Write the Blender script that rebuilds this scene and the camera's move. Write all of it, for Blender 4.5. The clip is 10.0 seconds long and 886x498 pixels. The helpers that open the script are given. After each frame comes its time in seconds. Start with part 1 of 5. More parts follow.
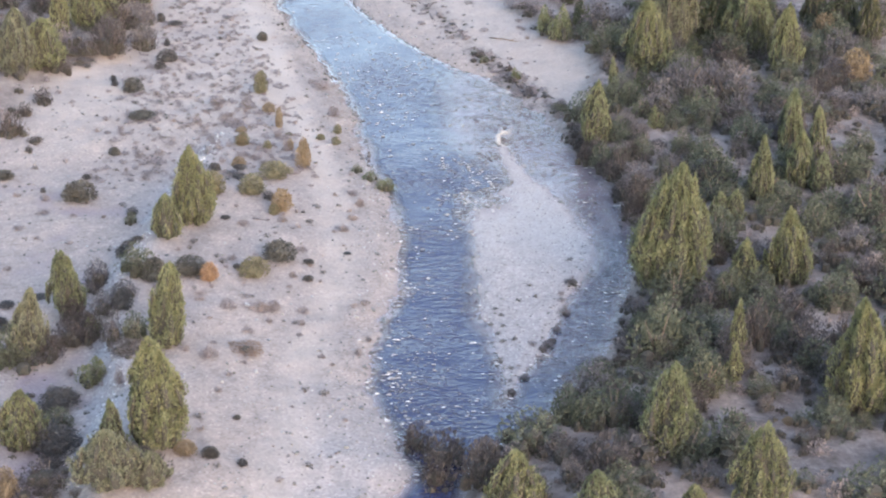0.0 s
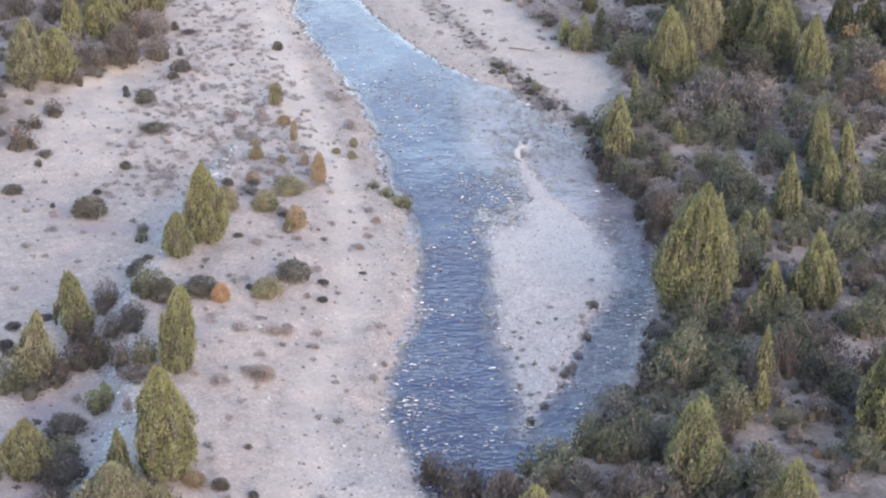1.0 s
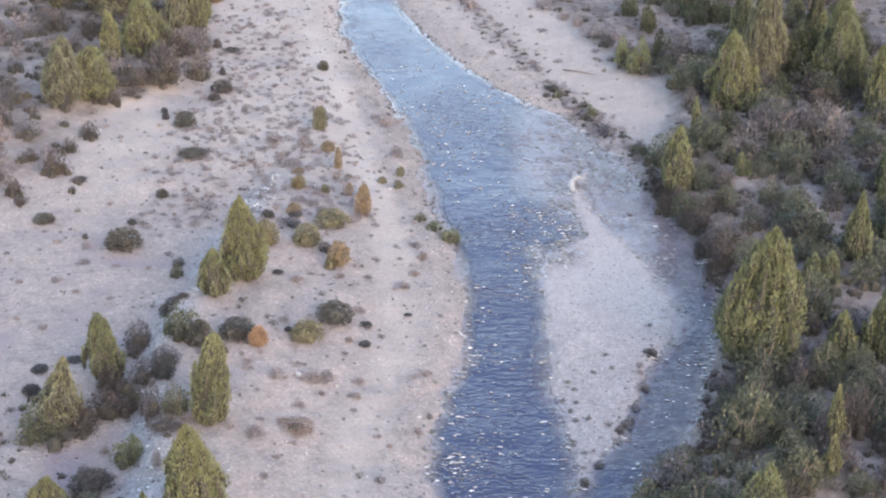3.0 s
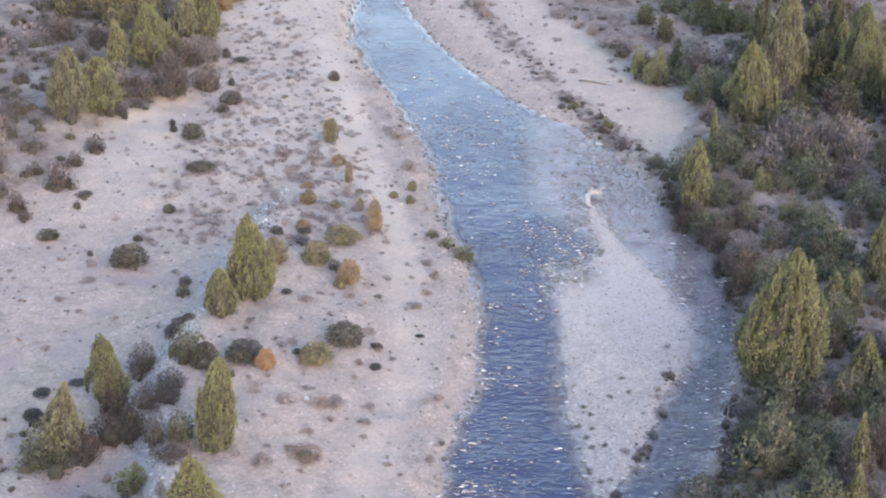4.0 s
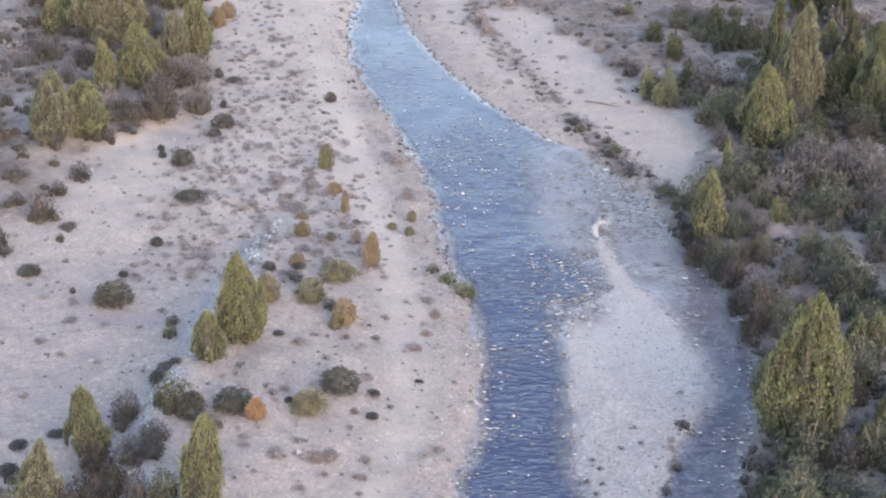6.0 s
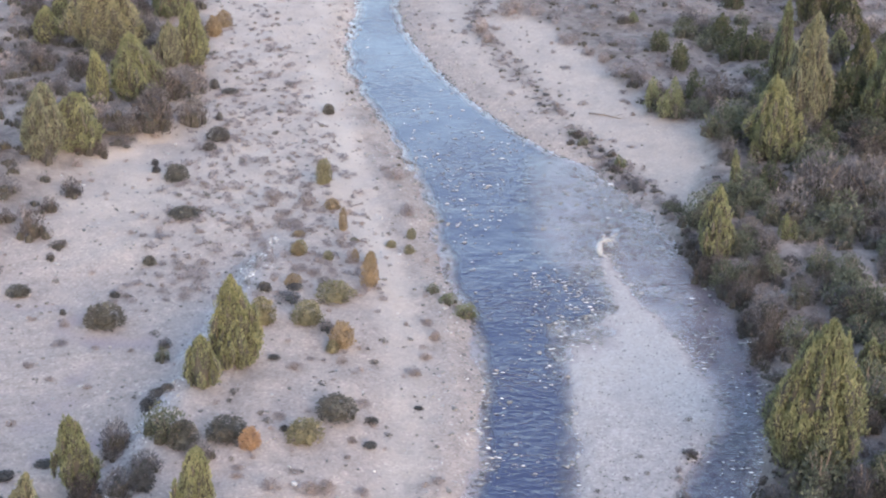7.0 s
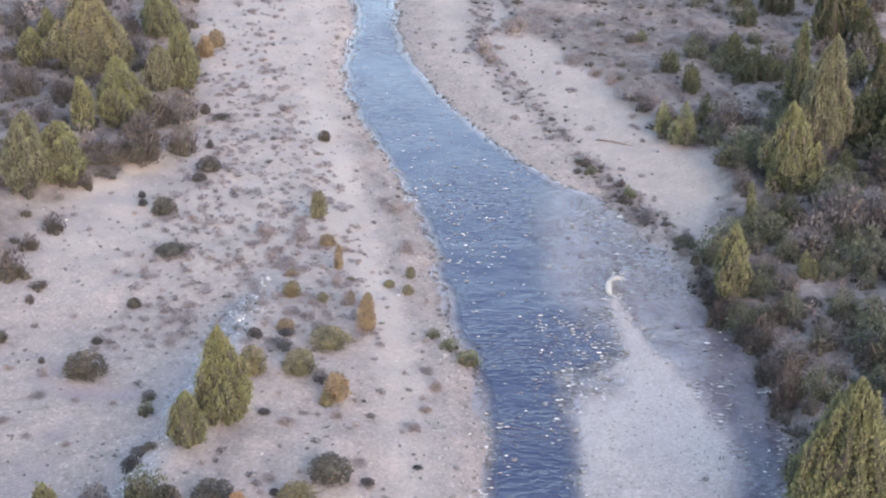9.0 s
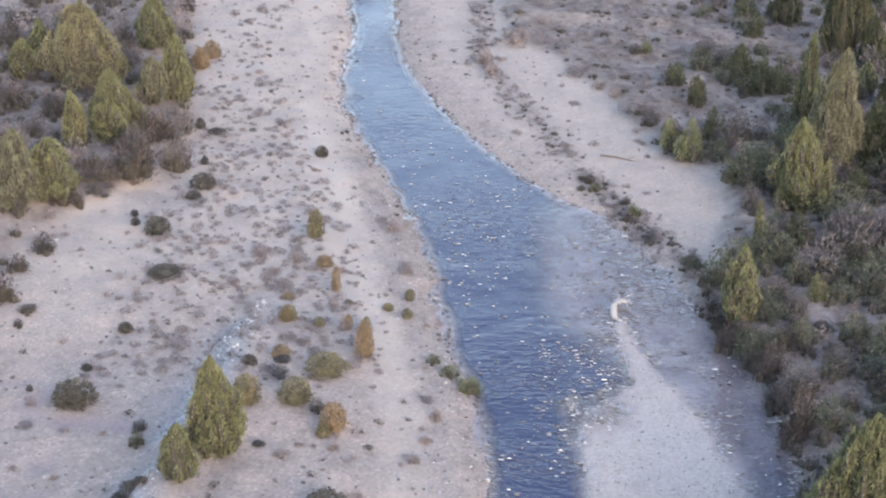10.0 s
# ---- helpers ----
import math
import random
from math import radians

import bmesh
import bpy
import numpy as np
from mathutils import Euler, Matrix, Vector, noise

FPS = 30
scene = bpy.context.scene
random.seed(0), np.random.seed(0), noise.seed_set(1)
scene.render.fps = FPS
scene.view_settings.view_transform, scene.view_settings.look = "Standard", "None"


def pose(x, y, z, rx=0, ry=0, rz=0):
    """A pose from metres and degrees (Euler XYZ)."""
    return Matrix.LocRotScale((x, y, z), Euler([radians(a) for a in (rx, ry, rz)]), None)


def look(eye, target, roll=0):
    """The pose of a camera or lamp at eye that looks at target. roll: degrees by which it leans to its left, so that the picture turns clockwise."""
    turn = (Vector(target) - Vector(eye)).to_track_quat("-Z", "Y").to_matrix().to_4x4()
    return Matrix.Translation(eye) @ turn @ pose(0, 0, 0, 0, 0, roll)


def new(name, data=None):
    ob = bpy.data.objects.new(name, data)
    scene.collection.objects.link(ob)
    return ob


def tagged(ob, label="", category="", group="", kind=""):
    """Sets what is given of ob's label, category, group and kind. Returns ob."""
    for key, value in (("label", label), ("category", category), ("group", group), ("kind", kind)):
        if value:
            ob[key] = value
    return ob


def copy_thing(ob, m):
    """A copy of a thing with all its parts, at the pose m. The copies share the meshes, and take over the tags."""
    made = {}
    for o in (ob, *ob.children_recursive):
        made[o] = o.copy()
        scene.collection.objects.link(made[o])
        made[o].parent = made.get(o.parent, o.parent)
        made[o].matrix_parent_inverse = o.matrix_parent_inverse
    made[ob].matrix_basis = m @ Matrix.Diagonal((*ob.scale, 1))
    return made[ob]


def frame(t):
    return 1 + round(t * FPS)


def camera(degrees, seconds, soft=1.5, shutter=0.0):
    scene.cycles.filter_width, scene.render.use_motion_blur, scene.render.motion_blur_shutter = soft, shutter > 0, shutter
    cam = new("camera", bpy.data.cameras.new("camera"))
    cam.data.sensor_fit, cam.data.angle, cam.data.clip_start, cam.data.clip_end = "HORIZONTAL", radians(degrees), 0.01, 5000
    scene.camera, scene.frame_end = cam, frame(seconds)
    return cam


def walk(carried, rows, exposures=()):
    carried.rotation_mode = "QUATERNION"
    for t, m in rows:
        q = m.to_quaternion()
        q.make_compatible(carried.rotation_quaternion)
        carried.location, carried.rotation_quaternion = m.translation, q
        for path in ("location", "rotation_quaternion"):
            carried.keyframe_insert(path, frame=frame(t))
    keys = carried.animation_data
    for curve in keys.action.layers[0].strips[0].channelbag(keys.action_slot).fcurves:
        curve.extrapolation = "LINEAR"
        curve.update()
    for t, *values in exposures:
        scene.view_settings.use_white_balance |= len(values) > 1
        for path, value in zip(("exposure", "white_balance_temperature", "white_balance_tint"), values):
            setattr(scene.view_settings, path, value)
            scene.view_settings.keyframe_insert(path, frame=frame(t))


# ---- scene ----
cam = camera(27.0, 10.0, soft=2.1)
PATH = [
    (0, (1.025, -85.153, 59.192), (0.910, 33.491, 6.056), 1.288),
    (0.5, (0.893, -83.156, 59.241), (0.439, 35.447, 6.014), 1.310),
    (1, (0.875, -81.132, 59.261), (-0.416, 37.418, 5.929), 1.290),
    (1.5, (0.833, -79.120, 59.233), (-1.368, 39.389, 5.840), 1.272),
    (2, (0.791, -77.172, 59.217), (-2.308, 41.300, 5.785), 1.244),
    (2.5, (0.667, -75.210, 59.200), (-3.242, 43.198, 5.681), 1.287),
    (4, (0.472, -69.707, 59.150), (-5.166, 48.550, 5.450), 1.173),
    (4.5, (0.469, -67.908, 59.073), (-5.268, 50.324, 5.330), 1.126),
    (5, (0.408, -66.029, 59.034), (-5.376, 52.178, 5.242), 1.097),
    (5.5, (0.247, -64.173, 58.960), (-5.501, 54.018, 5.130), 1.093),
    (7, (0.015, -58.277, 58.845), (-5.859, 59.813, 4.805), 1.029),
    (7.5, (-0.162, -56.223, 58.730), (-5.971, 61.860, 4.669), 1.032),
    (8, (-0.228, -54.181, 58.672), (-6.099, 63.873, 4.554), 1.007),
    (8.5, (-0.213, -52.216, 58.712), (-6.230, 65.777, 4.478), 0.943),
    (9, (-0.250, -50.413, 58.757), (-6.343, 67.542, 4.448), 0.867),
    (9.5, (-0.449, -48.401, 58.825), (-6.485, 69.512, 4.418), 0.883),
    (10, (-0.472, -46.363, 58.831), (-6.595, 71.511, 4.350), 0.868),
]
walk(cam, [(t, look(eye, target, roll)) for t, eye, target, roll in PATH], [(0.0, 1.55, 6400, 20), (4.0, 1.43, 6400, 20), (8.0, 1.40, 6400, 20), (10.0, 1.36, 6400, 20)])
SUN_UP, SUN_TURN, SUN_STRENGTH, SKY_STRENGTH = 19, 150, 1.1, 0.30

# ---- sky and sun ----
world = bpy.data.worlds.new("sky")
scene.world = world
world.use_nodes = True
wn = world.node_tree
sky = wn.nodes.new("ShaderNodeTexSky")
sky.sky_type, sky.sun_disc = "NISHITA", False
sky.sun_elevation, sky.sun_rotation = radians(SUN_UP), radians(SUN_TURN)
sky.air_density, sky.dust_density, sky.ozone_density = 1.5, 1.5, 1.0
wn.links.new(sky.outputs[0], wn.nodes["Background"].inputs[0])
wn.nodes["Background"].inputs[1].default_value = SKY_STRENGTH
sun = new("sun", bpy.data.lights.new("sun", "SUN"))
sun.data.energy, sun.data.angle, sun.data.color = SUN_STRENGTH, radians(45), (1.0, 0.89, 0.79)
# sun_rotation turns clockwise from north, seen from above
way = Vector((math.sin(radians(SUN_TURN)) * math.cos(radians(SUN_UP)), math.cos(radians(SUN_TURN)) * math.cos(radians(SUN_UP)), math.sin(radians(SUN_UP))))
sun.matrix_world = look(way * 200, (0, 0, 0))

# ---- lie of the land ----
# BEGIN LAND
# banks of the river: y along the valley, x of the waterline
LEFT_Y = [-300, -40, 5, 10, 13.5, 16.3, 20.5, 24, 28.5, 34, 39, 44.5, 49.5, 55, 60.4, 64.4, 71.4, 78, 85.4, 93.4, 103.6, 112, 121.7, 130.5, 142, 170, 400]
LEFT_X = [-70, -12, -3.5, -1.9, -0.7, -1.6, -3.0, -3.9, -4.1, -3.2, -2.3, -2.5, -2.7, -3.4, -4.0, -5.5, -6.9, -7.9, -9.5, -12.2, -15.6, -18.3, -19.1, -19.1, -20.3, -28, -120]
RIGHT_Y = [-300, -40, 5, 10, 14, 17.3, 18.9, 22.8, 27.7, 32, 39.6, 45, 50.5, 56, 61.2, 66, 72, 78, 83.6, 88.4, 90.5, 95.7, 103.2, 110, 122.3, 131, 142.6, 170, 400]
RIGHT_X = [-60, -4, 2.4, 2.4, 3.2, 5.0, 7.6, 9.3, 12.2, 13.5, 15.2, 16.2, 16.3, 16.2, 15.1, 13.6, 12.1, 10.0, 7.2, 5.1, 2.3, -1.5, -5.1, -8.4, -12.7, -14.5, -15.5, -20, -105]
# gravel bar in the river, from its lower point up to the snag
BAR_Y = [22.6, 25, 29, 34, 37.4, 41, 44.2, 47.5, 52.7, 56, 58, 59.6, 61, 64.8, 69, 71.8]
BAR_LEFT = [5.1, 5.2, 4.7, 4.1, 3.75, 3.6, 3.4, 3.4, 2.8, 2.3, 2.9, 4.3, 6.3, 6.0, 5.45, 5.2]
BAR_RIGHT = [5.3, 6.3, 7.9, 9.2, 10.0, 11.1, 12.0, 12.4, 11.7, 11.0, 10.5, 9.9, 9.4, 7.9, 6.5, 6.0]
# top edge of the old bank beside the dry wash
RIM_Y = [0, 18.8, 25, 32.4, 41.7, 46.9, 57.5, 66.3, 80]
RIM_X = [-19, -19.5, -20.0, -22.3, -21.9, -21.2, -20.0, -18.9, -17]


def soft_step(a, b, v):
    u = np.clip((v - a) / (b - a), 0, 1)
    return u * u * (3 - 2 * u)


def lattice(seed):
    return np.random.RandomState(seed).rand(128, 128)


LATTICES = [lattice(s) for s in range(8)]


def rough(x, y, size, seed=0):
    """Smooth noise between -1 and 1 with features of that size."""
    g = LATTICES[seed % 8]
    u, v = np.asarray(x) / size + 37.3 * seed, np.asarray(y) / size + 11.7 * seed
    i, j = np.floor(u).astype(int), np.floor(v).astype(int)
    fu, fv = u - i, v - j
    fu, fv = fu * fu * (3 - 2 * fu), fv * fv * (3 - 2 * fv)
    a, b = g[i % 128, j % 128], g[(i + 1) % 128, j % 128]
    c, d = g[i % 128, (j + 1) % 128], g[(i + 1) % 128, (j + 1) % 128]
    return 2 * ((a * (1 - fu) + b * fu) * (1 - fv) + (c * (1 - fu) + d * fu) * fv) - 1


def left_bank(y):
    return np.interp(y, LEFT_Y, LEFT_X) + 0.35 * rough(y, 0 * y, 2.3, 1) + 0.12 * rough(y, 0 * y, 0.7, 2)


def right_bank(y):
    return np.interp(y, RIGHT_Y, RIGHT_X) + 0.35 * rough(y, 0 * y + 9, 2.3, 3) + 0.12 * rough(y, 0 * y, 0.7, 4)


def smooth_left(y):
    return sum(np.interp(y + o, LEFT_Y, LEFT_X) for o in (-6, -3, 0, 3, 6)) / 5


def smooth_right(y):
    return sum(np.interp(y + o, RIGHT_Y, RIGHT_X) for o in (-3, -1.5, 0, 1.5, 3)) / 5


def bar_inside(x, y):
    """Distance inside the gravel bar's outline, roughly; negative outside."""
    wig = (0.40 * rough(x, y, 0.75, 5) + 0.22 * rough(x, y, 2.1, 6) + 0.12 * rough(x, y, 4.7, 2)) * (0.45 + 0.55 * soft_step(9.5, 6.0, x)) * (1 + 1.7 * np.exp(-((y - 57.5) / 3.5) ** 2) * soft_step(7.5, 5.5, x))
    lo, hi = np.interp(y, BAR_Y, BAR_LEFT), np.interp(y, BAR_Y, BAR_RIGHT)
    d = np.minimum(x - lo, hi - x) + wig
    return np.minimum(d, np.minimum(y - 22.0, 72.2 - y))


def right_flat(x, y):
    """1 on the open gravel flat of the upper right bank, 0 in the brush."""
    edge = np.interp(y, [70, 75, 78, 82, 88, 95.5, 98, 107, 116, 124, 130, 150], [11.5, 13.2, 14.0, 14.6, 16.2, 15.2, 11.0, 9.0, 5.5, 2.0, -3.0, -4.0])
    return soft_step(-0.8, 1.2, edge - x + 1.0 * rough(x, y, 3, 2)) * soft_step(72.5, 76, y)


def land(x, y):
    x, y = np.asarray(x, float), np.asarray(y, float)
    dl, dr = left_bank(y) - x, x - right_bank(y)
    inside = np.minimum(-dl, -dr)
    shoal = (0.24 + 0.17 * soft_step(46, 60, y)) * soft_step(12, 24, y) * soft_step(100, 86, y) * soft_step(6.0 - 9.0 * soft_step(56, 74, y), 9.5 - 7.0 * soft_step(56, 74, y), x)
    z = -(0.55 - shoal) * soft_step(-0.1, 1.5, inside) + 0.05 * rough(x, y, 0.9, 3)
    bar = bar_inside(x, y)
    dry = soft_step(60, 40, y)
    wash = 0.15 * np.exp(-((x - 4.4) / 2.0) ** 2 - ((y - 57.3) / 3.4) ** 2) * (0.9 + 0.6 * rough(x, y, 1.1, 4))
    fade = 1.9 + 2.0 * soft_step(8.5, 10.5, x) * soft_step(38, 46, y)
    z = np.where(inside > 0, np.maximum(z, -0.55 + (0.62 + 0.10 * dry - wash) * soft_step(-fade, 1.0, bar) + 0.025 * rough(x, y, 0.8, 6)), z)
    # left bank: cobble margin, sandy track, terrace, dry wash
    broad = smooth_left(y) - x
    left = 0.45 * soft_step(-0.2, 2.2, dl) + 0.35 * soft_step(2, 9, broad)
    rim = np.interp(y, RIM_Y, RIM_X) + 0.6 * rough(x, y, 3.1, 1)
    near = soft_step(74, 56, y)
    left += 0.75 * near * soft_step(4, 15, broad)
    left -= near * 1.45 * soft_step(0.2, 2.4, rim - x) * soft_step(-60, -45, x)
    left += near * 0.25 * np.exp(-((x - rim - 0.6) / 0.9) ** 2)
    left += (0.10 + 0.22 * soft_step(40, 24, y) * soft_step(-16, -21, x)) * rough(x, y, 2.6, 4)
    grove = soft_step(0, 6, np.interp(y, [60, 68, 78, 86, 90, 104, 128, 150], [-44, -38.5, -36.5, -34, -30, -29.5, -34, -38]) - x)
    left += grove * (0.9 + 0.4 * rough(x, y, 5, 5))
    left += 0.035 * rough(x, y, 0.8, 7) + 0.07 * rough(x, y, 1.7, 0)
    z = np.where(dl > 0, left, z)
    # right bank: a cut edge under brush, an open flat farther up
    flat = right_flat(x, y)
    cut = 0.9 * soft_step(-0.1, 1.1, dr) + 0.8 * soft_step(1, 8, x - smooth_right(y)) + 0.35 * rough(x, y, 3.4, 6) * soft_step(0.3, 2.0, dr)
    open_bar = 0.3 * soft_step(-0.1, 1.5, dr) + 0.8 * soft_step(1, 14, x - smooth_right(y)) + 0.05 * rough(x, y, 1.9, 0)
    right = cut * (1 - flat) + open_bar * flat + 0.035 * rough(x, y, 0.8, 7)
    z = np.where(dr > 0, right, z)
    # valley sides, far off and out of view, added for the water to reflect
    far = np.maximum(np.maximum(0.2 * (np.abs(x) - 90), 0.25 * (y - 175)), 0)
    return z + np.minimum(far, 90) * (1 + 0.2 * rough(x, y, 60, 2))
# END LAND


# ---- materials ----
def material(name):
    m = bpy.data.materials.new(name)
    m.use_nodes = True
    nt = m.node_tree
    return m, nt, nt.nodes["Principled BSDF"]


def node(nt, kind, **inputs):
    n = nt.nodes.new(kind)
    for key, value in inputs.items():
        n.inputs[key.replace("_", " ")].default_value = value
    return n


def ramp(nt, source, stops):
    r = nt.nodes.new("ShaderNodeValToRGB")
    e = r.color_ramp.elements
    while len(e) < len(stops):
        e.new(0.5)
    for k, (at, colour) in enumerate(stops):
        e[k].position, e[k].color = at, (*colour, 1)
    nt.links.new(source, r.inputs[0])
    return r.outputs[0]


def mixed(nt, factor, a, b, blend="MIX"):
    n = nt.nodes.new("ShaderNodeMix")
    n.data_type, n.blend_type = "RGBA", blend
    for value, socket in ((factor, n.inputs[0]), (a, n.inputs[6]), (b, n.inputs[7])):
        if hasattr(value, "is_linked"):
            nt.links.new(value, socket)
        else:
            socket.default_value = value if isinstance(value, (int, float)) else (*value, 1)
    return n.outputs[2]


def metres(nt, scale, detail=4.0, roughness=0.6, stretch=(1, 1, 1)):
    geo = nt.nodes.new("ShaderNodeNewGeometry")
    mp = nt.nodes.new("ShaderNodeMapping")
    mp.inputs["Scale"].default_value = stretch
    nt.links.new(geo.outputs["Position"], mp.inputs[0])
    n = node(nt, "ShaderNodeTexNoise", Scale=scale, Detail=detail, Roughness=roughness)
    nt.links.new(mp.outputs[0], n.inputs["Vector"])
    return n.outputs["Fac"]


def ground_material():
    m, nt, b = material("ground_gravel")
    fine = metres(nt, 5.0, 6, 0.75)
    broad = metres(nt, 0.22, 4, 0.6)
    patch = metres(nt, 0.9, 5, 0.65)
    soil = nt.nodes.new("ShaderNodeAttribute")
    soil.attribute_name = "soil"
    sand = nt.nodes.new("ShaderNodeAttribute")
    sand.attribute_name = "sand"
    geo = nt.nodes.new("ShaderNodeNewGeometry")
    vor = node(nt, "ShaderNodeTexVoronoi", Scale=5.5)
    nt.links.new(geo.outputs["Position"], vor.inputs["Vector"])
    pebble = ramp(nt, vor.outputs["Color"], [(0.0, (0.130, 0.115, 0.110)), (0.4, (0.212, 0.193, 0.184)), (0.75, (0.268, 0.238, 0.221)), (1.0, (0.40, 0.37, 0.352))])
    grit = ramp(nt, fine, [(0.25, (0.187, 0.166, 0.153)), (0.5, (0.248, 0.219, 0.203)), (0.75, (0.315, 0.286, 0.267))])
    gravel = mixed(nt, 0.5, pebble, grit)
    gravel = mixed(nt, 0.75, gravel, ramp(nt, patch, [(0.3, (0.60, 0.58, 0.58)), (0.46, (0.88, 0.86, 0.85)), (0.7, (1.08, 1.04, 1.01))]), "MULTIPLY")
    sandy = ramp(nt, fine, [(0.2, (0.284, 0.252, 0.226)), (0.8, (0.347, 0.311, 0.281))])
    pale = mixed(nt, sand.outputs["Fac"], gravel, sandy)
    pale = mixed(nt, 0.6, pale, ramp(nt, broad, [(0.3, (0.78, 0.76, 0.78)), (0.7, (1.05, 1.0, 0.96))]), "MULTIPLY")
    cool_grey = nt.nodes.new("ShaderNodeAttribute")
    cool_grey.attribute_name = "cool_grey"
    pale = mixed(nt, cool_grey.outputs["Fac"], pale, ramp(nt, vor.outputs["Color"], [(0.1, (0.210, 0.209, 0.219)), (0.5, (0.248, 0.249, 0.262)), (0.9, (0.305, 0.305, 0.318))]))
    pale = mixed(nt, 0.6, pale, ramp(nt, metres(nt, 0.5, 3, 0.6, (1.0, 0.6, 1.0)), [(0.3, (0.88, 0.88, 0.90)), (0.7, (1.06, 1.05, 1.04))]), "MULTIPLY")
    earth = ramp(nt, patch, [(0.3, (0.080, 0.067, 0.062)), (0.5, (0.148, 0.128, 0.119)), (0.7, (0.240, 0.214, 0.203))])
    earth = mixed(nt, 0.7, earth, ramp(nt, metres(nt, 2.6, 5, 0.7), [(0.35, (0.55, 0.53, 0.54)), (0.5, (0.86, 0.85, 0.87)), (0.68, (1.12, 1.10, 1.10))]), "MULTIPLY")
    earth = mixed(nt, 0.25, earth, grit, "MULTIPLY")
    base = mixed(nt, soil.outputs["Fac"], pale, earth)
    # under water the stones are dark with algae
    xyz = nt.nodes.new("ShaderNodeSeparateXYZ")
    nt.links.new(geo.outputs["Position"], xyz.inputs[0])
    wet = node(nt, "ShaderNodeMapRange", From_Min=0.06, From_Max=-0.05)
    nt.links.new(xyz.outputs["Z"], wet.inputs["Value"])
    base = mixed(nt, wet.outputs[0], base, ramp(nt, fine, [(0.3, (0.130, 0.108, 0.115)), (0.7, (0.235, 0.197, 0.206))]))
    nt.links.new(base, b.inputs["Base Color"])
    b.inputs["Roughness"].default_value = 0.95
    b.inputs["Specular IOR Level"].default_value = 0.2
    bump = node(nt, "ShaderNodeBump", Strength=0.7, Distance=0.07)
    nt.links.new(fine, bump.inputs["Height"])
    nt.links.new(bump.outputs[0], b.inputs["Normal"])
    return m


def water_material():
    m, nt, b = material("river_water")
    nt.nodes.remove(b)
    depth_blue = nt.nodes.new("ShaderNodeBsdfDiffuse")
    depth_blue.inputs["Color"].default_value = (0.025, 0.0293, 0.063, 1)
    # shallow water lets the gravel show, deep water hides it
    deep = nt.nodes.new("ShaderNodeAttribute")
    deep.attribute_name = "deep"
    clear = node(nt, "ShaderNodeMapRange", From_Min=0.06, From_Max=0.46, To_Min=0.05, To_Max=0.94)
    nt.links.new(deep.outputs["Fac"], clear.inputs["Value"])
    body = nt.nodes.new("ShaderNodeMixShader")
    nt.links.new(clear.outputs[0], body.inputs[0])
    nt.links.new(nt.nodes.new("ShaderNodeBsdfTransparent").outputs[0], body.inputs[1])
    nt.links.new(depth_blue.outputs[0], body.inputs[2])
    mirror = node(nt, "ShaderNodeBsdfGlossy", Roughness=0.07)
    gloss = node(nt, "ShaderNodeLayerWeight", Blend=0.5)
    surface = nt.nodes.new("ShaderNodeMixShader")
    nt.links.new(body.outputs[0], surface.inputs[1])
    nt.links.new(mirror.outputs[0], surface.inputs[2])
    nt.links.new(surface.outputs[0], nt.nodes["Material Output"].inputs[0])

    def maths(kind, *values):
        n = nt.nodes.new("ShaderNodeMath")
        n.operation = kind
        for k, value in enumerate(values):
            if isinstance(value, (int, float)):
                n.inputs[k].default_value = value
            else:
                nt.links.new(value, n.inputs[k])
        return n.outputs[0]

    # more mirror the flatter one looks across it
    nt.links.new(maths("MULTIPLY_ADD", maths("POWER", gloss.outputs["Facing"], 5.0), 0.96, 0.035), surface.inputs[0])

    def crests(scale, stretch, sharp):
        """Narrow crests with long flat troughs between them, 0 to 1."""
        fold = maths("ABSOLUTE", maths("SUBTRACT", metres(nt, scale, 2, 0.55, stretch), 0.5))
        return maths("POWER", maths("MAXIMUM", maths("SUBTRACT", 1.0, maths("MULTIPLY", fold, 5.0)), 0.0), sharp)

    # choppy stretches and smooth ones
    chop = node(nt, "ShaderNodeMapRange", From_Min=0.38, From_Max=0.62, To_Min=0.25, To_Max=1.0)
    nt.links.new(metres(nt, 0.11, 2, 0.5, (1.0, 0.7, 1.0)), chop.inputs["Value"])
    waves = maths("MULTIPLY", crests(0.85, (0.62, 1.15, 1.0), 2.0), 0.075)
    waves = maths("ADD", waves, maths("MULTIPLY", crests(1.8, (0.60, 1.0, 1.0), 2.0), 0.034))
    waves = maths("MULTIPLY", waves, chop.outputs[0])
    waves = maths("ADD", waves, maths("MULTIPLY", metres(nt, 0.9, 2, 0.5, (0.5, 1.3, 1.0)), 0.045))
    waves = maths("ADD", waves, maths("MULTIPLY", metres(nt, 3.2, 1, 0.5, (0.55, 1.2, 1.0)), 0.020))
    waves = maths("ADD", waves, maths("MULTIPLY", metres(nt, 0.16, 2, 0.5), 0.6))
    bump = node(nt, "ShaderNodeBump", Strength=1.0, Distance=1.0)
    nt.links.new(waves, bump.inputs["Height"])
    geo = nt.nodes.new("ShaderNodeNewGeometry")
    xyz = nt.nodes.new("ShaderNodeSeparateXYZ")
    nt.links.new(geo.outputs["Position"], xyz.inputs[0])
    calm = node(nt, "ShaderNodeMapRange", From_Min=45.0, From_Max=95.0, To_Min=0.80, To_Max=0.24)
    nt.links.new(xyz.outputs["Y"], calm.inputs["Value"])
    nt.links.new(calm.outputs[0], bump.inputs["Strength"])
    nt.links.new(bump.outputs[0], mirror.inputs["Normal"])
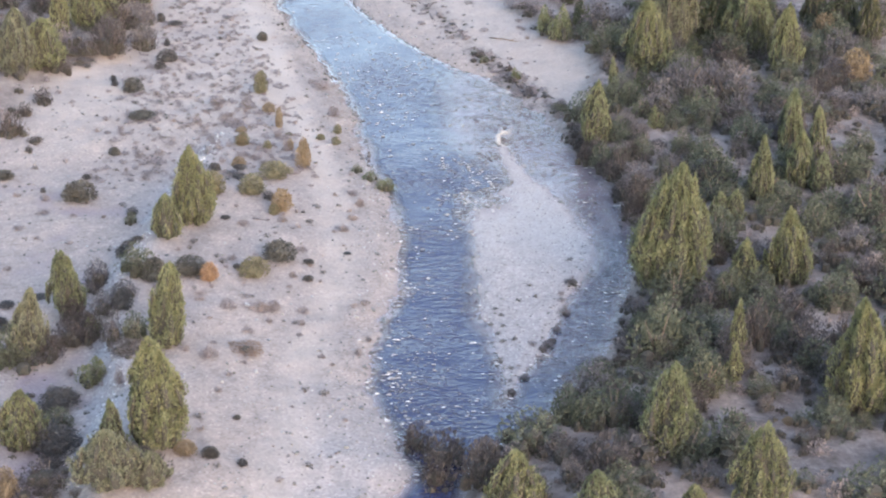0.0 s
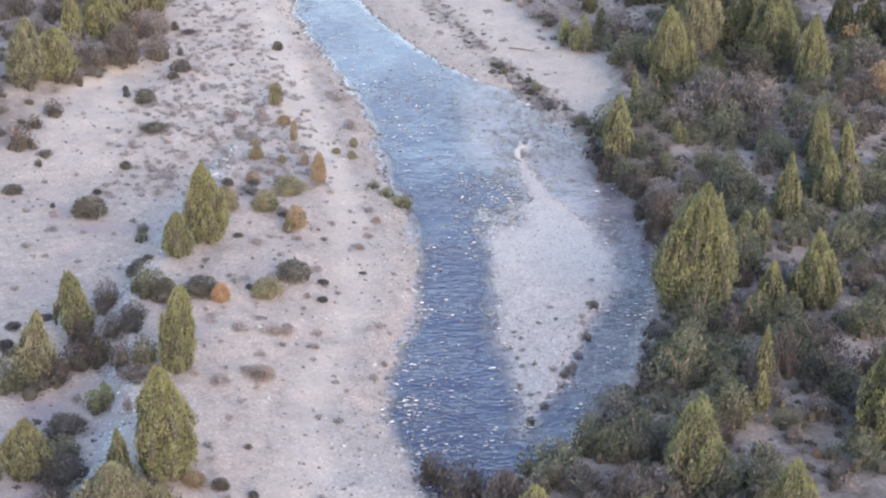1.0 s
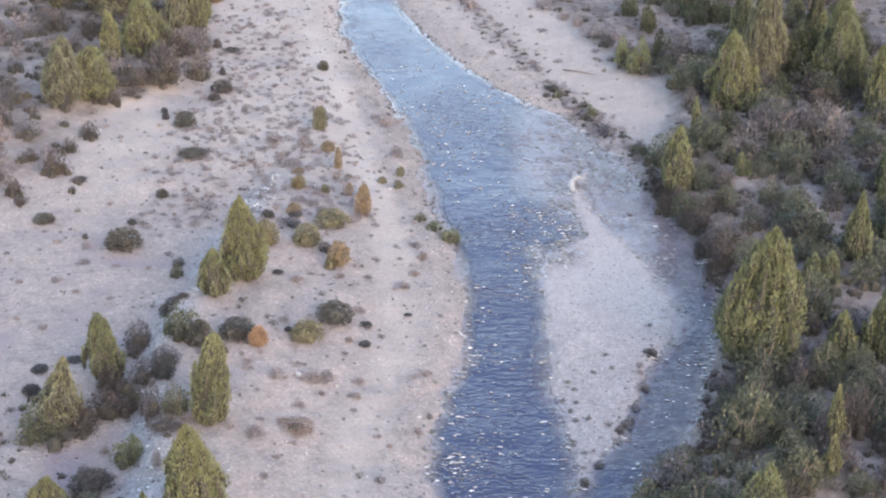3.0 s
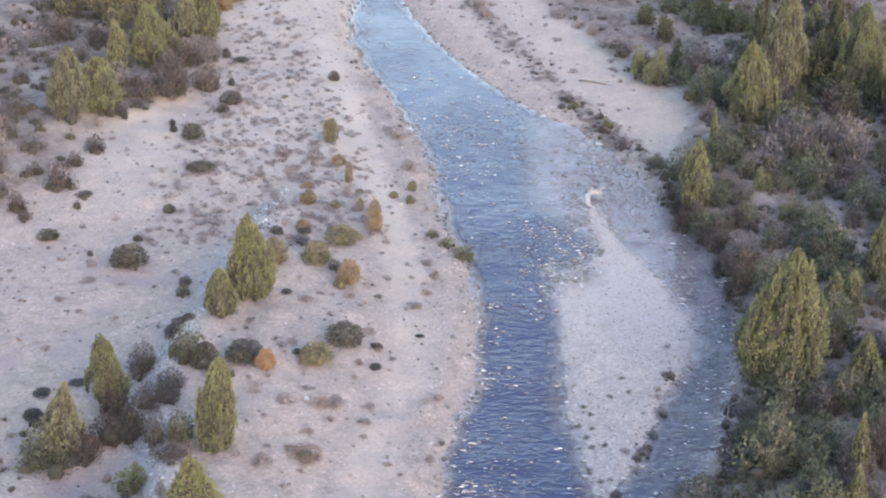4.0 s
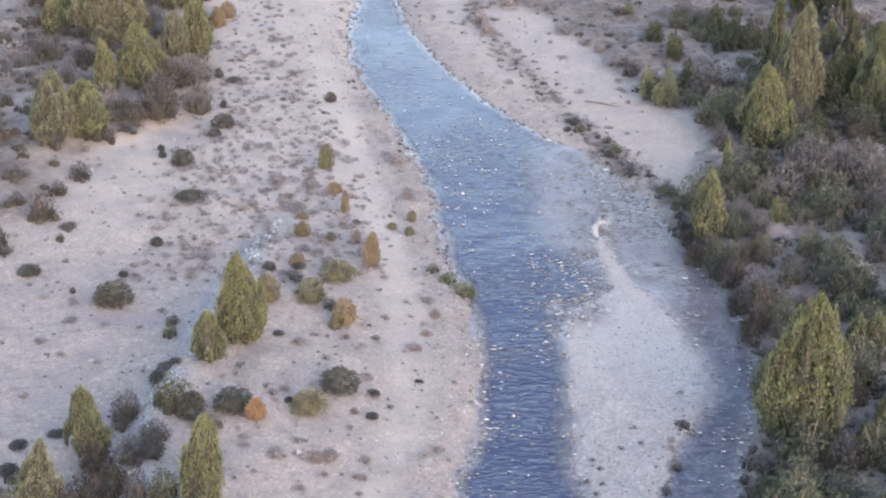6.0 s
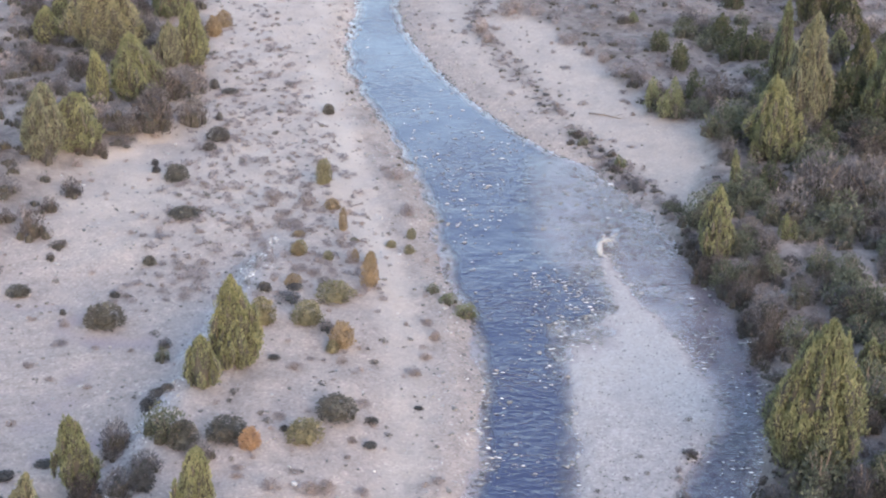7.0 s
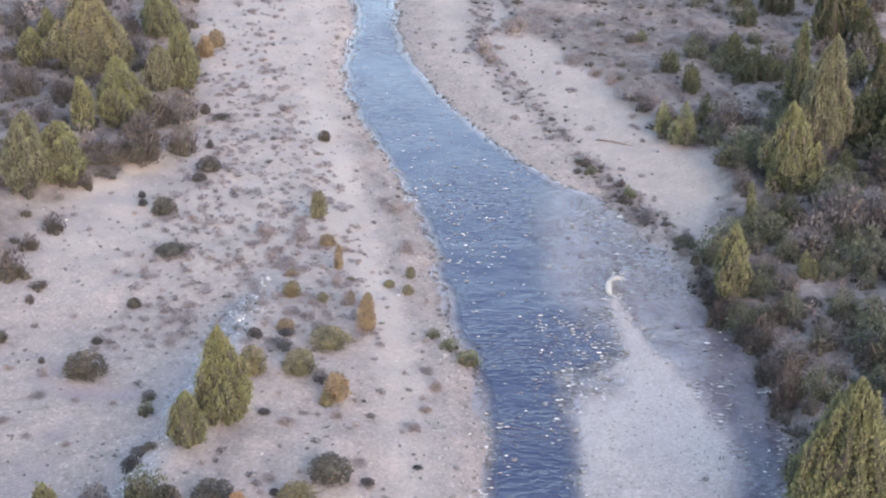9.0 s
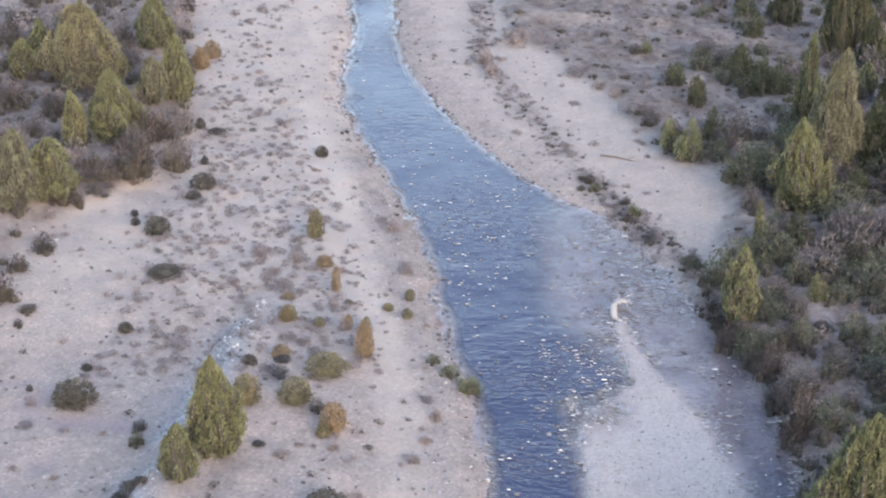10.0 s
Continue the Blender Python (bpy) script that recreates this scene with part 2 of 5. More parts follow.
    nt.links.new(bump.outputs[0], gloss.inputs["Normal"])
    return m


def leaf_material(name, stops, rough=0.75):
    """Foliage: every spray has a tint of its own, drifting over the plant."""
    m, nt, b = material(name)
    geo = nt.nodes.new("ShaderNodeNewGeometry")
    info = nt.nodes.new("ShaderNodeObjectInfo")
    drift = metres(nt, 0.9, 3, 0.55)
    blend = mixed(nt, 0.72, geo.outputs["Random Per Island"], drift)
    colour = ramp(nt, blend, stops)
    shift = ramp(nt, info.outputs["Random"], [(0.0, (0.85, 0.9, 0.97)), (0.5, (1.0, 1.0, 1.0)), (1.0, (1.1, 1.06, 1.0))])
    colour = mixed(nt, 0.8, colour, shift, "MULTIPLY")
    nt.links.new(colour, b.inputs["Base Color"])
    b.inputs["Roughness"].default_value = rough
    b.inputs["Specular IOR Level"].default_value = 0.25
    thin = nt.nodes.new("ShaderNodeBsdfTranslucent")
    nt.links.new(colour, thin.inputs[0])
    both = nt.nodes.new("ShaderNodeMixShader")
    both.inputs[0].default_value = 0.34
    nt.links.new(b.outputs[0], both.inputs[1])
    nt.links.new(thin.outputs[0], both.inputs[2])
    nt.links.new(both.outputs[0], nt.nodes["Material Output"].inputs[0])
    return m


def stone_material(name, pale):
    m, nt, b = material(name)
    geo = nt.nodes.new("ShaderNodeNewGeometry")
    info = nt.nodes.new("ShaderNodeObjectInfo")
    both = nt.nodes.new("ShaderNodeMath")
    both.operation = "ADD"
    nt.links.new(geo.outputs["Random Per Island"], both.inputs[0])
    nt.links.new(info.outputs["Random"], both.inputs[1])
    part_of = nt.nodes.new("ShaderNodeMath")
    part_of.operation = "FRACT"
    nt.links.new(both.outputs[0], part_of.inputs[0])
    colour = ramp(nt, part_of.outputs[0], [(0.0, (0.065 * pale, 0.062 * pale, 0.06 * pale)), (0.4, (0.125 * pale, 0.119 * pale, 0.115 * pale)), (0.8, (0.19 * pale, 0.184 * pale, 0.179 * pale)), (1.0, (0.275 * pale, 0.270 * pale, 0.264 * pale))])
    colour = mixed(nt, 0.5, colour, ramp(nt, metres(nt, 6, 4), [(0.3, (0.7, 0.7, 0.7)), (0.7, (1.1, 1.1, 1.1))]), "MULTIPLY")
    xyz = nt.nodes.new("ShaderNodeSeparateXYZ")
    nt.links.new(geo.outputs["Position"], xyz.inputs[0])
    # dark foot: wet at the waterline, with the stone's shadow painted in too
    wet = node(nt, "ShaderNodeMapRange", From_Min=0.045, From_Max=0.012, To_Min=0.0, To_Max=0.85)
    nt.links.new(xyz.outputs["Z"], wet.inputs["Value"])
    colour = mixed(nt, wet.outputs[0], colour, (0.022, 0.023, 0.024))
    nt.links.new(colour, b.inputs["Base Color"])
    b.inputs["Roughness"].default_value = 0.85
    return m


def wood_material(name, dark, light):
    m, nt, b = material(name)
    colour = ramp(nt, metres(nt, 3.0, 5, 0.7, (4, 4, 0.6)), [(0.3, dark), (0.7, light)])
    nt.links.new(colour, b.inputs["Base Color"])
    b.inputs["Roughness"].default_value = 0.9
    bump = node(nt, "ShaderNodeBump", Strength=0.6, Distance=0.03)
    nt.links.new(metres(nt, 6.0, 4, 0.7, (4, 4, 0.6)), bump.inputs["Height"])
    nt.links.new(bump.outputs[0], b.inputs["Normal"])
    return m


GROUND = ground_material()
WATER = water_material()
STONE = stone_material("river_stone", 1.0)
# extra pale: sunlit tops and glints on the riffle put into the colour
PALE_STONE = stone_material("pale_river_stone", 2.1)
DAMP_STONE = stone_material("wet_waterline_stone", 0.62)
WHITE_STONE = stone_material("white_rubble", 1.9)
COBBLE = stone_material("shore_cobble", 1.15)
BAR_STONE = stone_material("washed_bar_stone", 1.2)
BARK = wood_material("bark", (0.07, 0.05, 0.04), (0.2, 0.16, 0.13))
# near-black core of crowns and bushes: painted shade between the sprays
GAP_SHADE = wood_material("inner_gap_shade", (0.022, 0.020, 0.016), (0.055, 0.048, 0.036))
DRIFT = wood_material("driftwood", (0.15, 0.147, 0.144), (0.36, 0.354, 0.348))
CYPRESS = leaf_material("cypress_leaf", [(0.25, (0.073, 0.078, 0.046)), (0.45, (0.124, 0.132, 0.075)), (0.6, (0.168, 0.174, 0.099)), (0.8, (0.222, 0.224, 0.130))])
# dark conifer leaf; also puts shade into the colour of trees in the wood
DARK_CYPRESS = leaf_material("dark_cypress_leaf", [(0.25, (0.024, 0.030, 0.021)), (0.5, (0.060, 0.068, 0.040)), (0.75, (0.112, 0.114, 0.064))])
TAN_CYPRESS = leaf_material("dry_cypress_leaf", [(0.25, (0.072, 0.071, 0.050)), (0.5, (0.156, 0.155, 0.106)), (0.75, (0.250, 0.240, 0.166))])
DARK_LEAF = leaf_material("dark_shrub_leaf", [(0.25, (0.048, 0.044, 0.038)), (0.5, (0.092, 0.085, 0.072)), (0.75, (0.148, 0.138, 0.116))])
GREEN_LEAF = leaf_material("willow_leaf", [(0.25, (0.039, 0.044, 0.032)), (0.5, (0.085, 0.092, 0.064)), (0.75, (0.145, 0.151, 0.109))])
# lighter copies of the leaf colours: light on the puffs' tips painted in
LIT_TIPS = {CYPRESS: leaf_material("lit_cypress_leaf", [(0.25, (0.098, 0.105, 0.057)), (0.5, (0.168, 0.176, 0.096)), (0.75, (0.236, 0.240, 0.135))]),
        DARK_CYPRESS: leaf_material("lit_dark_cypress_leaf", [(0.25, (0.040, 0.046, 0.027)), (0.5, (0.083, 0.088, 0.047)), (0.75, (0.135, 0.132, 0.070))]),
        TAN_CYPRESS: leaf_material("lit_dry_cypress_leaf", [(0.25, (0.095, 0.094, 0.060)), (0.5, (0.182, 0.180, 0.114)), (0.75, (0.262, 0.252, 0.166))])}
OLIVE_LEAF = leaf_material("olive_shrub_leaf", [(0.25, (0.070, 0.065, 0.042)), (0.5, (0.142, 0.131, 0.084)), (0.75, (0.225, 0.203, 0.134))])
ORANGE_LEAF = leaf_material("autumn_shrub_leaf", [(0.25, (0.100, 0.076, 0.050)), (0.5, (0.190, 0.146, 0.098)), (0.75, (0.275, 0.218, 0.150))])
AMBER_LEAF = leaf_material("amber_shrub_leaf", [(0.25, (0.180, 0.108, 0.062)), (0.5, (0.310, 0.196, 0.118)), (0.75, (0.420, 0.280, 0.178))])
BROWN_LEAF = leaf_material("brown_brush_twig", [(0.25, (0.033, 0.027, 0.026)), (0.5, (0.068, 0.057, 0.054)), (0.75, (0.118, 0.102, 0.098))])
GREY_LEAF = leaf_material("grey_brush_twig", [(0.25, (0.055, 0.050, 0.051)), (0.5, (0.102, 0.094, 0.097)), (0.75, (0.170, 0.156, 0.163))])
BLACK_LEAF = leaf_material("blackish_shrub_leaf", [(0.25, (0.034, 0.033, 0.033)), (0.5, (0.070, 0.066, 0.065)), (0.75, (0.120, 0.113, 0.106))])
DUN_LEAF = leaf_material("dun_cushion_leaf", [(0.25, (0.055, 0.050, 0.048)), (0.5, (0.105, 0.096, 0.092)), (0.75, (0.168, 0.154, 0.148))])
VERGE_LEAF = leaf_material("green_verge_leaf", [(0.25, (0.045, 0.052, 0.026)), (0.5, (0.098, 0.108, 0.058)), (0.75, (0.165, 0.172, 0.098))])
RUST_LEAF = leaf_material("rust_mat_leaf", [(0.25, (0.085, 0.055, 0.042)), (0.5, (0.165, 0.115, 0.09)), (0.75, (0.25, 0.185, 0.15))])
MAUVE_LEAF = leaf_material("dry_cushion_leaf", [(0.25, (0.118, 0.097, 0.095)), (0.5, (0.202, 0.170, 0.166)), (0.75, (0.285, 0.245, 0.238))])


# ---- mesh helpers ----
def mesh_object(name, verts, faces, mat, parent=None, smooth=False, normals=None, inner=None, second=None):
    me = bpy.data.meshes.new(name)
    me.from_pydata(verts.tolist() if hasattr(verts, "tolist") else verts, [], faces.tolist() if hasattr(faces, "tolist") else faces)
    me.materials.append(mat)
    if smooth:
        me.shade_smooth()
    if normals is not None:
        layer = me.attributes.new("custom_normal", "FLOAT_VECTOR", "POINT")
        layer.data.foreach_set("vector", np.asarray(normals, np.float32).reshape(-1))
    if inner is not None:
        me.materials.append(second or GAP_SHADE)
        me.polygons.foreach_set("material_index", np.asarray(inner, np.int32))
    ob = new(name, me)
    if parent:
        ob.parent = parent
    return ob


def sprays_of_leaf(at, along, length, width, out, rng):
    """Many small leaf sprays: each a pointed blade, an island of its own, with the soft normals of the clump it grows on."""
    n = len(at)
    along = along / np.linalg.norm(along, axis=1, keepdims=True)
    side = np.cross(along, rng.normal(size=(n, 3)))
    side /= np.linalg.norm(side, axis=1, keepdims=True)
    length, width = length[:, None], width[:, None]
    low = at + along * length * rng.uniform(0.0, 0.3, (n, 1))
    v = np.stack([low - side * width, at + along * length * 0.25 + side * width, at + along * length], 1)
    faces = np.arange(3 * n).reshape(n, 3)
    out = out / np.linalg.norm(out, axis=1, keepdims=True)
    back = np.einsum("ij,ij->i", np.cross(v[:, 1] - v[:, 0], v[:, 2] - v[:, 0]), out) < 0
    faces[back] = faces[back][:, ::-1]
    out = out + rng.normal(0, 0.12, (n, 3))
    out /= np.linalg.norm(out, axis=1, keepdims=True)
    return v.reshape(-1, 3), faces, np.repeat(out, 3, 0)


def tube(points, radii, sides=7):
    """A bent, tapering round stick through the points."""
    points = np.array(points, float)
    verts, faces = [], []
    for k, p in enumerate(points):
        t = points[min(k + 1, len(points) - 1)] - points[max(k - 1, 0)]
        t /= np.linalg.norm(t)
        a = np.cross(t, (0.3, 1, 0.2))
        a /= np.linalg.norm(a)
        b = np.cross(t, a)
        for s in range(sides):
            w = 2 * math.pi * s / sides
            verts.append(p + radii[k] * (math.cos(w) * a + math.sin(w) * b))
        if k:
            for s in range(sides):
                i, j = (k - 1) * sides + s, (k - 1) * sides + (s + 1) % sides
                faces.append((i, j, j + sides, i + sides))
    faces.append(tuple(range(sides))[::-1])
    faces.append(tuple(range((len(points) - 1) * sides, len(points) * sides)))
    return verts, faces


def joined(pieces):
    """One mesh of sticks that grow together at the foot."""
    verts, faces = [], []
    for v, f in pieces:
        k = len(verts)
        if k:
            faces.append((0, k, k + 1))
        verts += [tuple(p) for p in v]
        faces += [tuple(i + k for i in face) for face in f]
    return verts, faces


def side_by_side(pieces):
    """One mesh of several closed bodies."""
    verts, faces = [], []
    for v, f in pieces:
        faces += [tuple(i + len(verts) for i in face) for face in f]
        verts += v
    return verts, faces


# ---- plants ----
def crown_outline(v, blunt):
    """Radius of a cypress crown, 0 to 1, at the share v of its height."""
    v = np.clip(v, 0, 1)
    return np.minimum(1, 0.62 + 1.5 * v) * (1 - v ** (1.18 + 0.9 * blunt)) ** (1.12 - 0.5 * blunt)


def revolved(centre, radius, low, high, sides, rings, turn):
    """A closed round body: centre(v) and radius(v) for v from 0 to 1."""
    verts, faces = [], []
    for k in range(rings + 1):
        v = k / rings
        c, r = centre(v), radius(v)
        for s in range(sides):
            w = turn + 2 * math.pi * (s + 0.5 * (k % 2)) / sides
            verts.append((c[0] + r * math.cos(w), c[1] + r * math.sin(w), low + (high - low) * v))
        if k:
            for s in range(sides):
                a, b = (k - 1) * sides + s, (k - 1) * sides + (s + 1) % sides
                faces.append((a, b, b + sides, a + sides))
    faces.append(tuple(range(rings * sides, (rings + 1) * sides)))
    return verts, faces


def conifer(x, y, height, width, seed, leaf, label, group, blunt=0.3):
    """A cypress: trunk with rising limbs, and a crown of upright puffs of scale-leaf sprays round a near-black core,
    painted shade for the gaps.
    """
    rng = np.random.RandomState(seed)
    z = float(land(x, y))
    thing = new("cypress_tree")
    thing.location = (x, y, z - 0.05)
    tagged(thing, label, "conifer tree", group)
    width *= 1.02
    half = 0.5 * width
    slim = width / height
    r0 = 0.03 * height + 0.03
    lean = rng.normal(0, 0.03, 2) * height
    squash = rng.uniform(0.85, 1.12)
    lobe, swell = rng.uniform(0, 6.28, 2), rng.uniform(0.03, 0.09)

    def reach(turn, v):
        """How far the crown comes out in that direction at that share of its height."""
        uneven = 1 + swell * np.sin(2 * turn + lobe[0] + 3 * v) + 0.10 * np.sin(5 * turn + lobe[1] - 9 * v)
        return half * crown_outline(v, blunt) * uneven

    stems = [tube([(0, 0, -0.15), (lean[0] * 0.2, lean[1] * 0.2, 0.35 * height), (lean[0], lean[1], 0.93 * height)], [r0, r0 * 0.65, 0.02])]
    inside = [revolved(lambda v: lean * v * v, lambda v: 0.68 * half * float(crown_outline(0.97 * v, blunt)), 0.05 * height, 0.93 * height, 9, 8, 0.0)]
    # puffs: (foot, tip, low, top, radius)
    puffs = [(lean * 0.4, lean, 0.45 * height, height, 0.16 * width)]
    for k in range(2 if slim < 0.5 else 4 if slim < 0.8 else 6):
        turn, v = 2.4 * k + lobe[0], rng.uniform(0.30, 0.50)
        way, up = np.array([math.cos(turn), math.sin(turn)]), rng.uniform(0.70, 0.92)
        puffs.append((way * 0.45 * reach(turn, v) + lean * v * v, way * 0.95 * reach(turn, up) + lean * up * up, v * height, (up + 0.05) * height, 0.12 * width))
    count = int(np.clip(18 + 13 * height * slim ** 0.5, 24, 96))
    for k in range(count):
        v = ((k + rng.uniform(0, 1)) / count) ** 1.25 * 0.88
        turn = 2.4 * k + rng.uniform(-0.4, 0.4)
        tall = rng.uniform(0.15, 0.40)
        up = min(v + tall, rng.uniform(0.86, 1.0))
        rad = width * rng.uniform(0.085, 0.155) * (1.0 - 0.35 * v)
        way = np.array([math.cos(turn) * squash, math.sin(turn) / squash])
        poke = rng.choice([rng.uniform(0.72, 0.95), rng.uniform(0.92, 1.12), rng.uniform(1.08, 1.30)], p=[0.35, 0.4, 0.25])
        foot = way * max(poke * reach(turn, v) - 0.8 * rad, 0.0) + lean * v * v
        tip = way * max(poke * reach(turn, 0.35 * v + 0.65 * up) - 0.5 * rad, 0.0) + lean * up * up
        puffs.append((foot, tip, v * height, up * height, rad))
        if k % 3 == 0:
            stems.append(tube([(0, 0, 0.7 * v * height + 0.1), (0.6 * foot[0], 0.6 * foot[1], 0.9 * v * height + 0.15), (foot[0], foot[1], (v + 0.4 * tall) * height)], [r0 * 0.4, r0 * 0.25, 0.012], 4))
    tint = rng.uniform(-0.22, 0.22, 7)
    at, along, size, out, young = [], [], [], [], []
    for k, (foot, tip, low, top, rad) in enumerate(puffs):
        tall = top - low
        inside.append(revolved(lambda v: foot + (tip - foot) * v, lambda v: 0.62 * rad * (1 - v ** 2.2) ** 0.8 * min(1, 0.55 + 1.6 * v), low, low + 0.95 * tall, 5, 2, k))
        n = int(np.clip(225 * tall * rad + 20, 40, 900))
        u = rng.rand(n) ** 0.8
        shape = np.minimum(1, 0.5 + u * 1.7) * (1 - u ** 1.8) ** 0.9
        turn = rng.rand(n) * 2 * math.pi
        depth = rng.uniform(0.70, 1.18, n) * (1 + 0.18 * rng.normal(size=n))
        r = rad * shape * depth * (1 + 0.2 * np.sin(3 * turn + 9 * u + k))
        cx, cy = foot[0] + (tip[0] - foot[0]) * u, foot[1] + (tip[1] - foot[1]) * u
        p = np.stack([cx + r * np.cos(turn), cy + r * np.sin(turn), low + u * tall], 1)
        d = np.stack([np.cos(turn) * 0.34, np.sin(turn) * 0.34, 1.0 + 0 * u], 1) + rng.normal(0, 0.2, (n, 3))
        o = np.stack([np.cos(turn) + 0.9 * p[:, 0] / half, np.sin(turn) + 0.9 * p[:, 1] / half, 0.2 + 0.9 * u], 1)
        at.append(p), along.append(d), out.append(o)
        # upper and outer sprays take the lighter colour, as if lit from above
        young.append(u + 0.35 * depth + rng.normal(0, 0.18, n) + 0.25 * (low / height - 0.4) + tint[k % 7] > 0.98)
        size.append(rng.uniform(0.15, 0.34, n) * (0.75 + 0.03 * height))
    at, along, size, out = np.concatenate(at), np.concatenate(along), np.concatenate(size), np.concatenate(out)
    v, f, o = sprays_of_leaf(at - along * 0.1, along, size, size * rng.uniform(0.17, 0.27, len(size)), out, rng)
    v[:, 2] = np.maximum(v[:, 2], 0.02)
    mesh_object("trunk", *joined(stems), BARK, thing)
    mesh_object("inner_crown", *side_by_side(inside), GAP_SHADE, thing, True)
    mesh_object("crown", v, f, leaf, thing, False, o, np.concatenate(young), LIT_TIPS[leaf])
    return thing


FINE = 0.78


def shrub_model(name, leaf, seed, sprays, spray, slim, upright, stems=7, lobes=5, peak=1.0, core=0.30, spread=1.0):
    """A shrub one metre wide and one metre high: stems from one foot and billowing lobes of sprays."""
    rng = np.random.RandomState(seed)
    thing = new(name)
    sticks = []
    for k in range(stems):
        w, o, t = rng.rand() * 6.28, rng.uniform(0.12, 0.34), rng.uniform(0.5, 0.8)
        sticks.append(tube([(0, 0, -0.08), (0.4 * o * math.cos(w), 0.4 * o * math.sin(w), 0.45 * t), (o * math.cos(w), o * math.sin(w), t)], [0.03, 0.02, 0.006], 3))
    mesh_object("stem", *joined(sticks), BARK, thing)
    n = sprays
    which = np.where(rng.rand(n) < (0.66 if spread < 1 else 1.6 * core - 0.2), 0, rng.randint(0, lobes + 1, n))
    w = 2.4 * np.arange(lobes + 1) + rng.uniform(-0.4, 0.4, lobes + 1)
    off = np.where(np.arange(lobes + 1) == 0, 0.06, spread * rng.uniform(0.14, 0.36, lobes + 1))
    rad = np.where(np.arange(lobes + 1) == 0, core, rng.uniform(0.11, 0.22, lobes + 1))
    top = np.where(np.arange(lobes + 1) == 0, 0.88, (0.92 - 1.1 * off) * rng.uniform(0.75, 1.12, lobes + 1))
    turn, u = rng.rand(n) * 6.28, rng.rand(n)
    depth = np.where(rng.rand(n) < 0.25, rng.uniform(0.3, 0.75, n), rng.uniform(0.84, 1.06, n)) * (1 + 0.08 * rng.normal(size=n))
    ring = np.maximum(1 - u ** 2, 0.0) ** (0.5 * peak)
    ring *= np.minimum(1, 0.75 + 1.2 * u)
    r = rad[which] * np.maximum(ring, 0.04) * depth
    p = np.stack([off[which] * np.cos(w[which]) + r * np.cos(turn), off[which] * np.sin(w[which]) + r * np.sin(turn), 0.02 + top[which] * u * (0.4 + 0.6 * np.minimum(depth, 1.05))], 1)
    d = np.stack([np.cos(turn) * (1 - upright) * ring, np.sin(turn) * (1 - upright) * ring, upright + 0.4 * u], 1) + rng.normal(0, 0.22, (n, 3))
    o = np.stack([np.cos(turn) * ring + p[:, 0], np.sin(turn) * ring + p[:, 1], 0.15 + 1.1 * u], 1)
    size = spray * FINE * rng.uniform(0.6, 1.3, n)
    v, f, o = sprays_of_leaf(p, d, size, size * slim * rng.uniform(0.7, 1.3, n), o, rng)
    # closed inside of the larger lobes; near-black in most kinds, painted shade between sprays
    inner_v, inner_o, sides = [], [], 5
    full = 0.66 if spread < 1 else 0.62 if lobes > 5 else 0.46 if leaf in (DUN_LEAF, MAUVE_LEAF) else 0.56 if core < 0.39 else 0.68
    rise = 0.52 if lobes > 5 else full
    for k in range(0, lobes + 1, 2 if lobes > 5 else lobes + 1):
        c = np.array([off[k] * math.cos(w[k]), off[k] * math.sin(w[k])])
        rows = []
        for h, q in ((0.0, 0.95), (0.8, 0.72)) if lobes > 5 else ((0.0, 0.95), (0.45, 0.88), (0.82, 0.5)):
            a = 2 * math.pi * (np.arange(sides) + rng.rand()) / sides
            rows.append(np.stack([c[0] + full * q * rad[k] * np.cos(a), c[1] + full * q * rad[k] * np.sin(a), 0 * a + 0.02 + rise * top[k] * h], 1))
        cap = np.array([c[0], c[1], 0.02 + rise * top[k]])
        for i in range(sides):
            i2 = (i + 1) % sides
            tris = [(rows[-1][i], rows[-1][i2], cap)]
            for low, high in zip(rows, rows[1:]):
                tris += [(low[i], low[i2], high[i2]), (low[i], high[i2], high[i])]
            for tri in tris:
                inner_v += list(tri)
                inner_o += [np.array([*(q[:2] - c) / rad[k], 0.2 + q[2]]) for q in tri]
    inner_v, inner_o = np.array(inner_v), np.array(inner_o)
    inner_o /= np.linalg.norm(inner_o, axis=1, keepdims=True)
    v, o = np.concatenate([inner_v, v]), np.concatenate([inner_o, o])
    f = np.concatenate([np.arange(len(inner_v)).reshape(-1, 3), f + len(inner_v)])
    v[:, 2] = np.maximum(v[:, 2], 0.0)
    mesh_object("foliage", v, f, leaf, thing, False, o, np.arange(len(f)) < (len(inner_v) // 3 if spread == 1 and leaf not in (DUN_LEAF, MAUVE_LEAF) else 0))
    thing.location = (0, 0, -500)
    return thing


MODELS = {}


def shrub(kind, x, y, height, width, label, category="shrub", group="", turn=None):
    """A shrub of one of the kinds, made by copying a model of that kind."""
    made = MODELS[kind]
    source = made[random.randrange(len(made))]
    turn = random.uniform(0, 6.28) if turn is None else turn
    m = Matrix.Translation((x, y, float(land(x, y)) - 0.03)) @ Matrix.Rotation(turn, 4, "Z") @ Matrix.Diagonal((width * random.uniform(0.9, 1.1), width * random.uniform(0.9, 1.1), height, 1))
    return tagged(copy_thing(source, m), label, category, group)


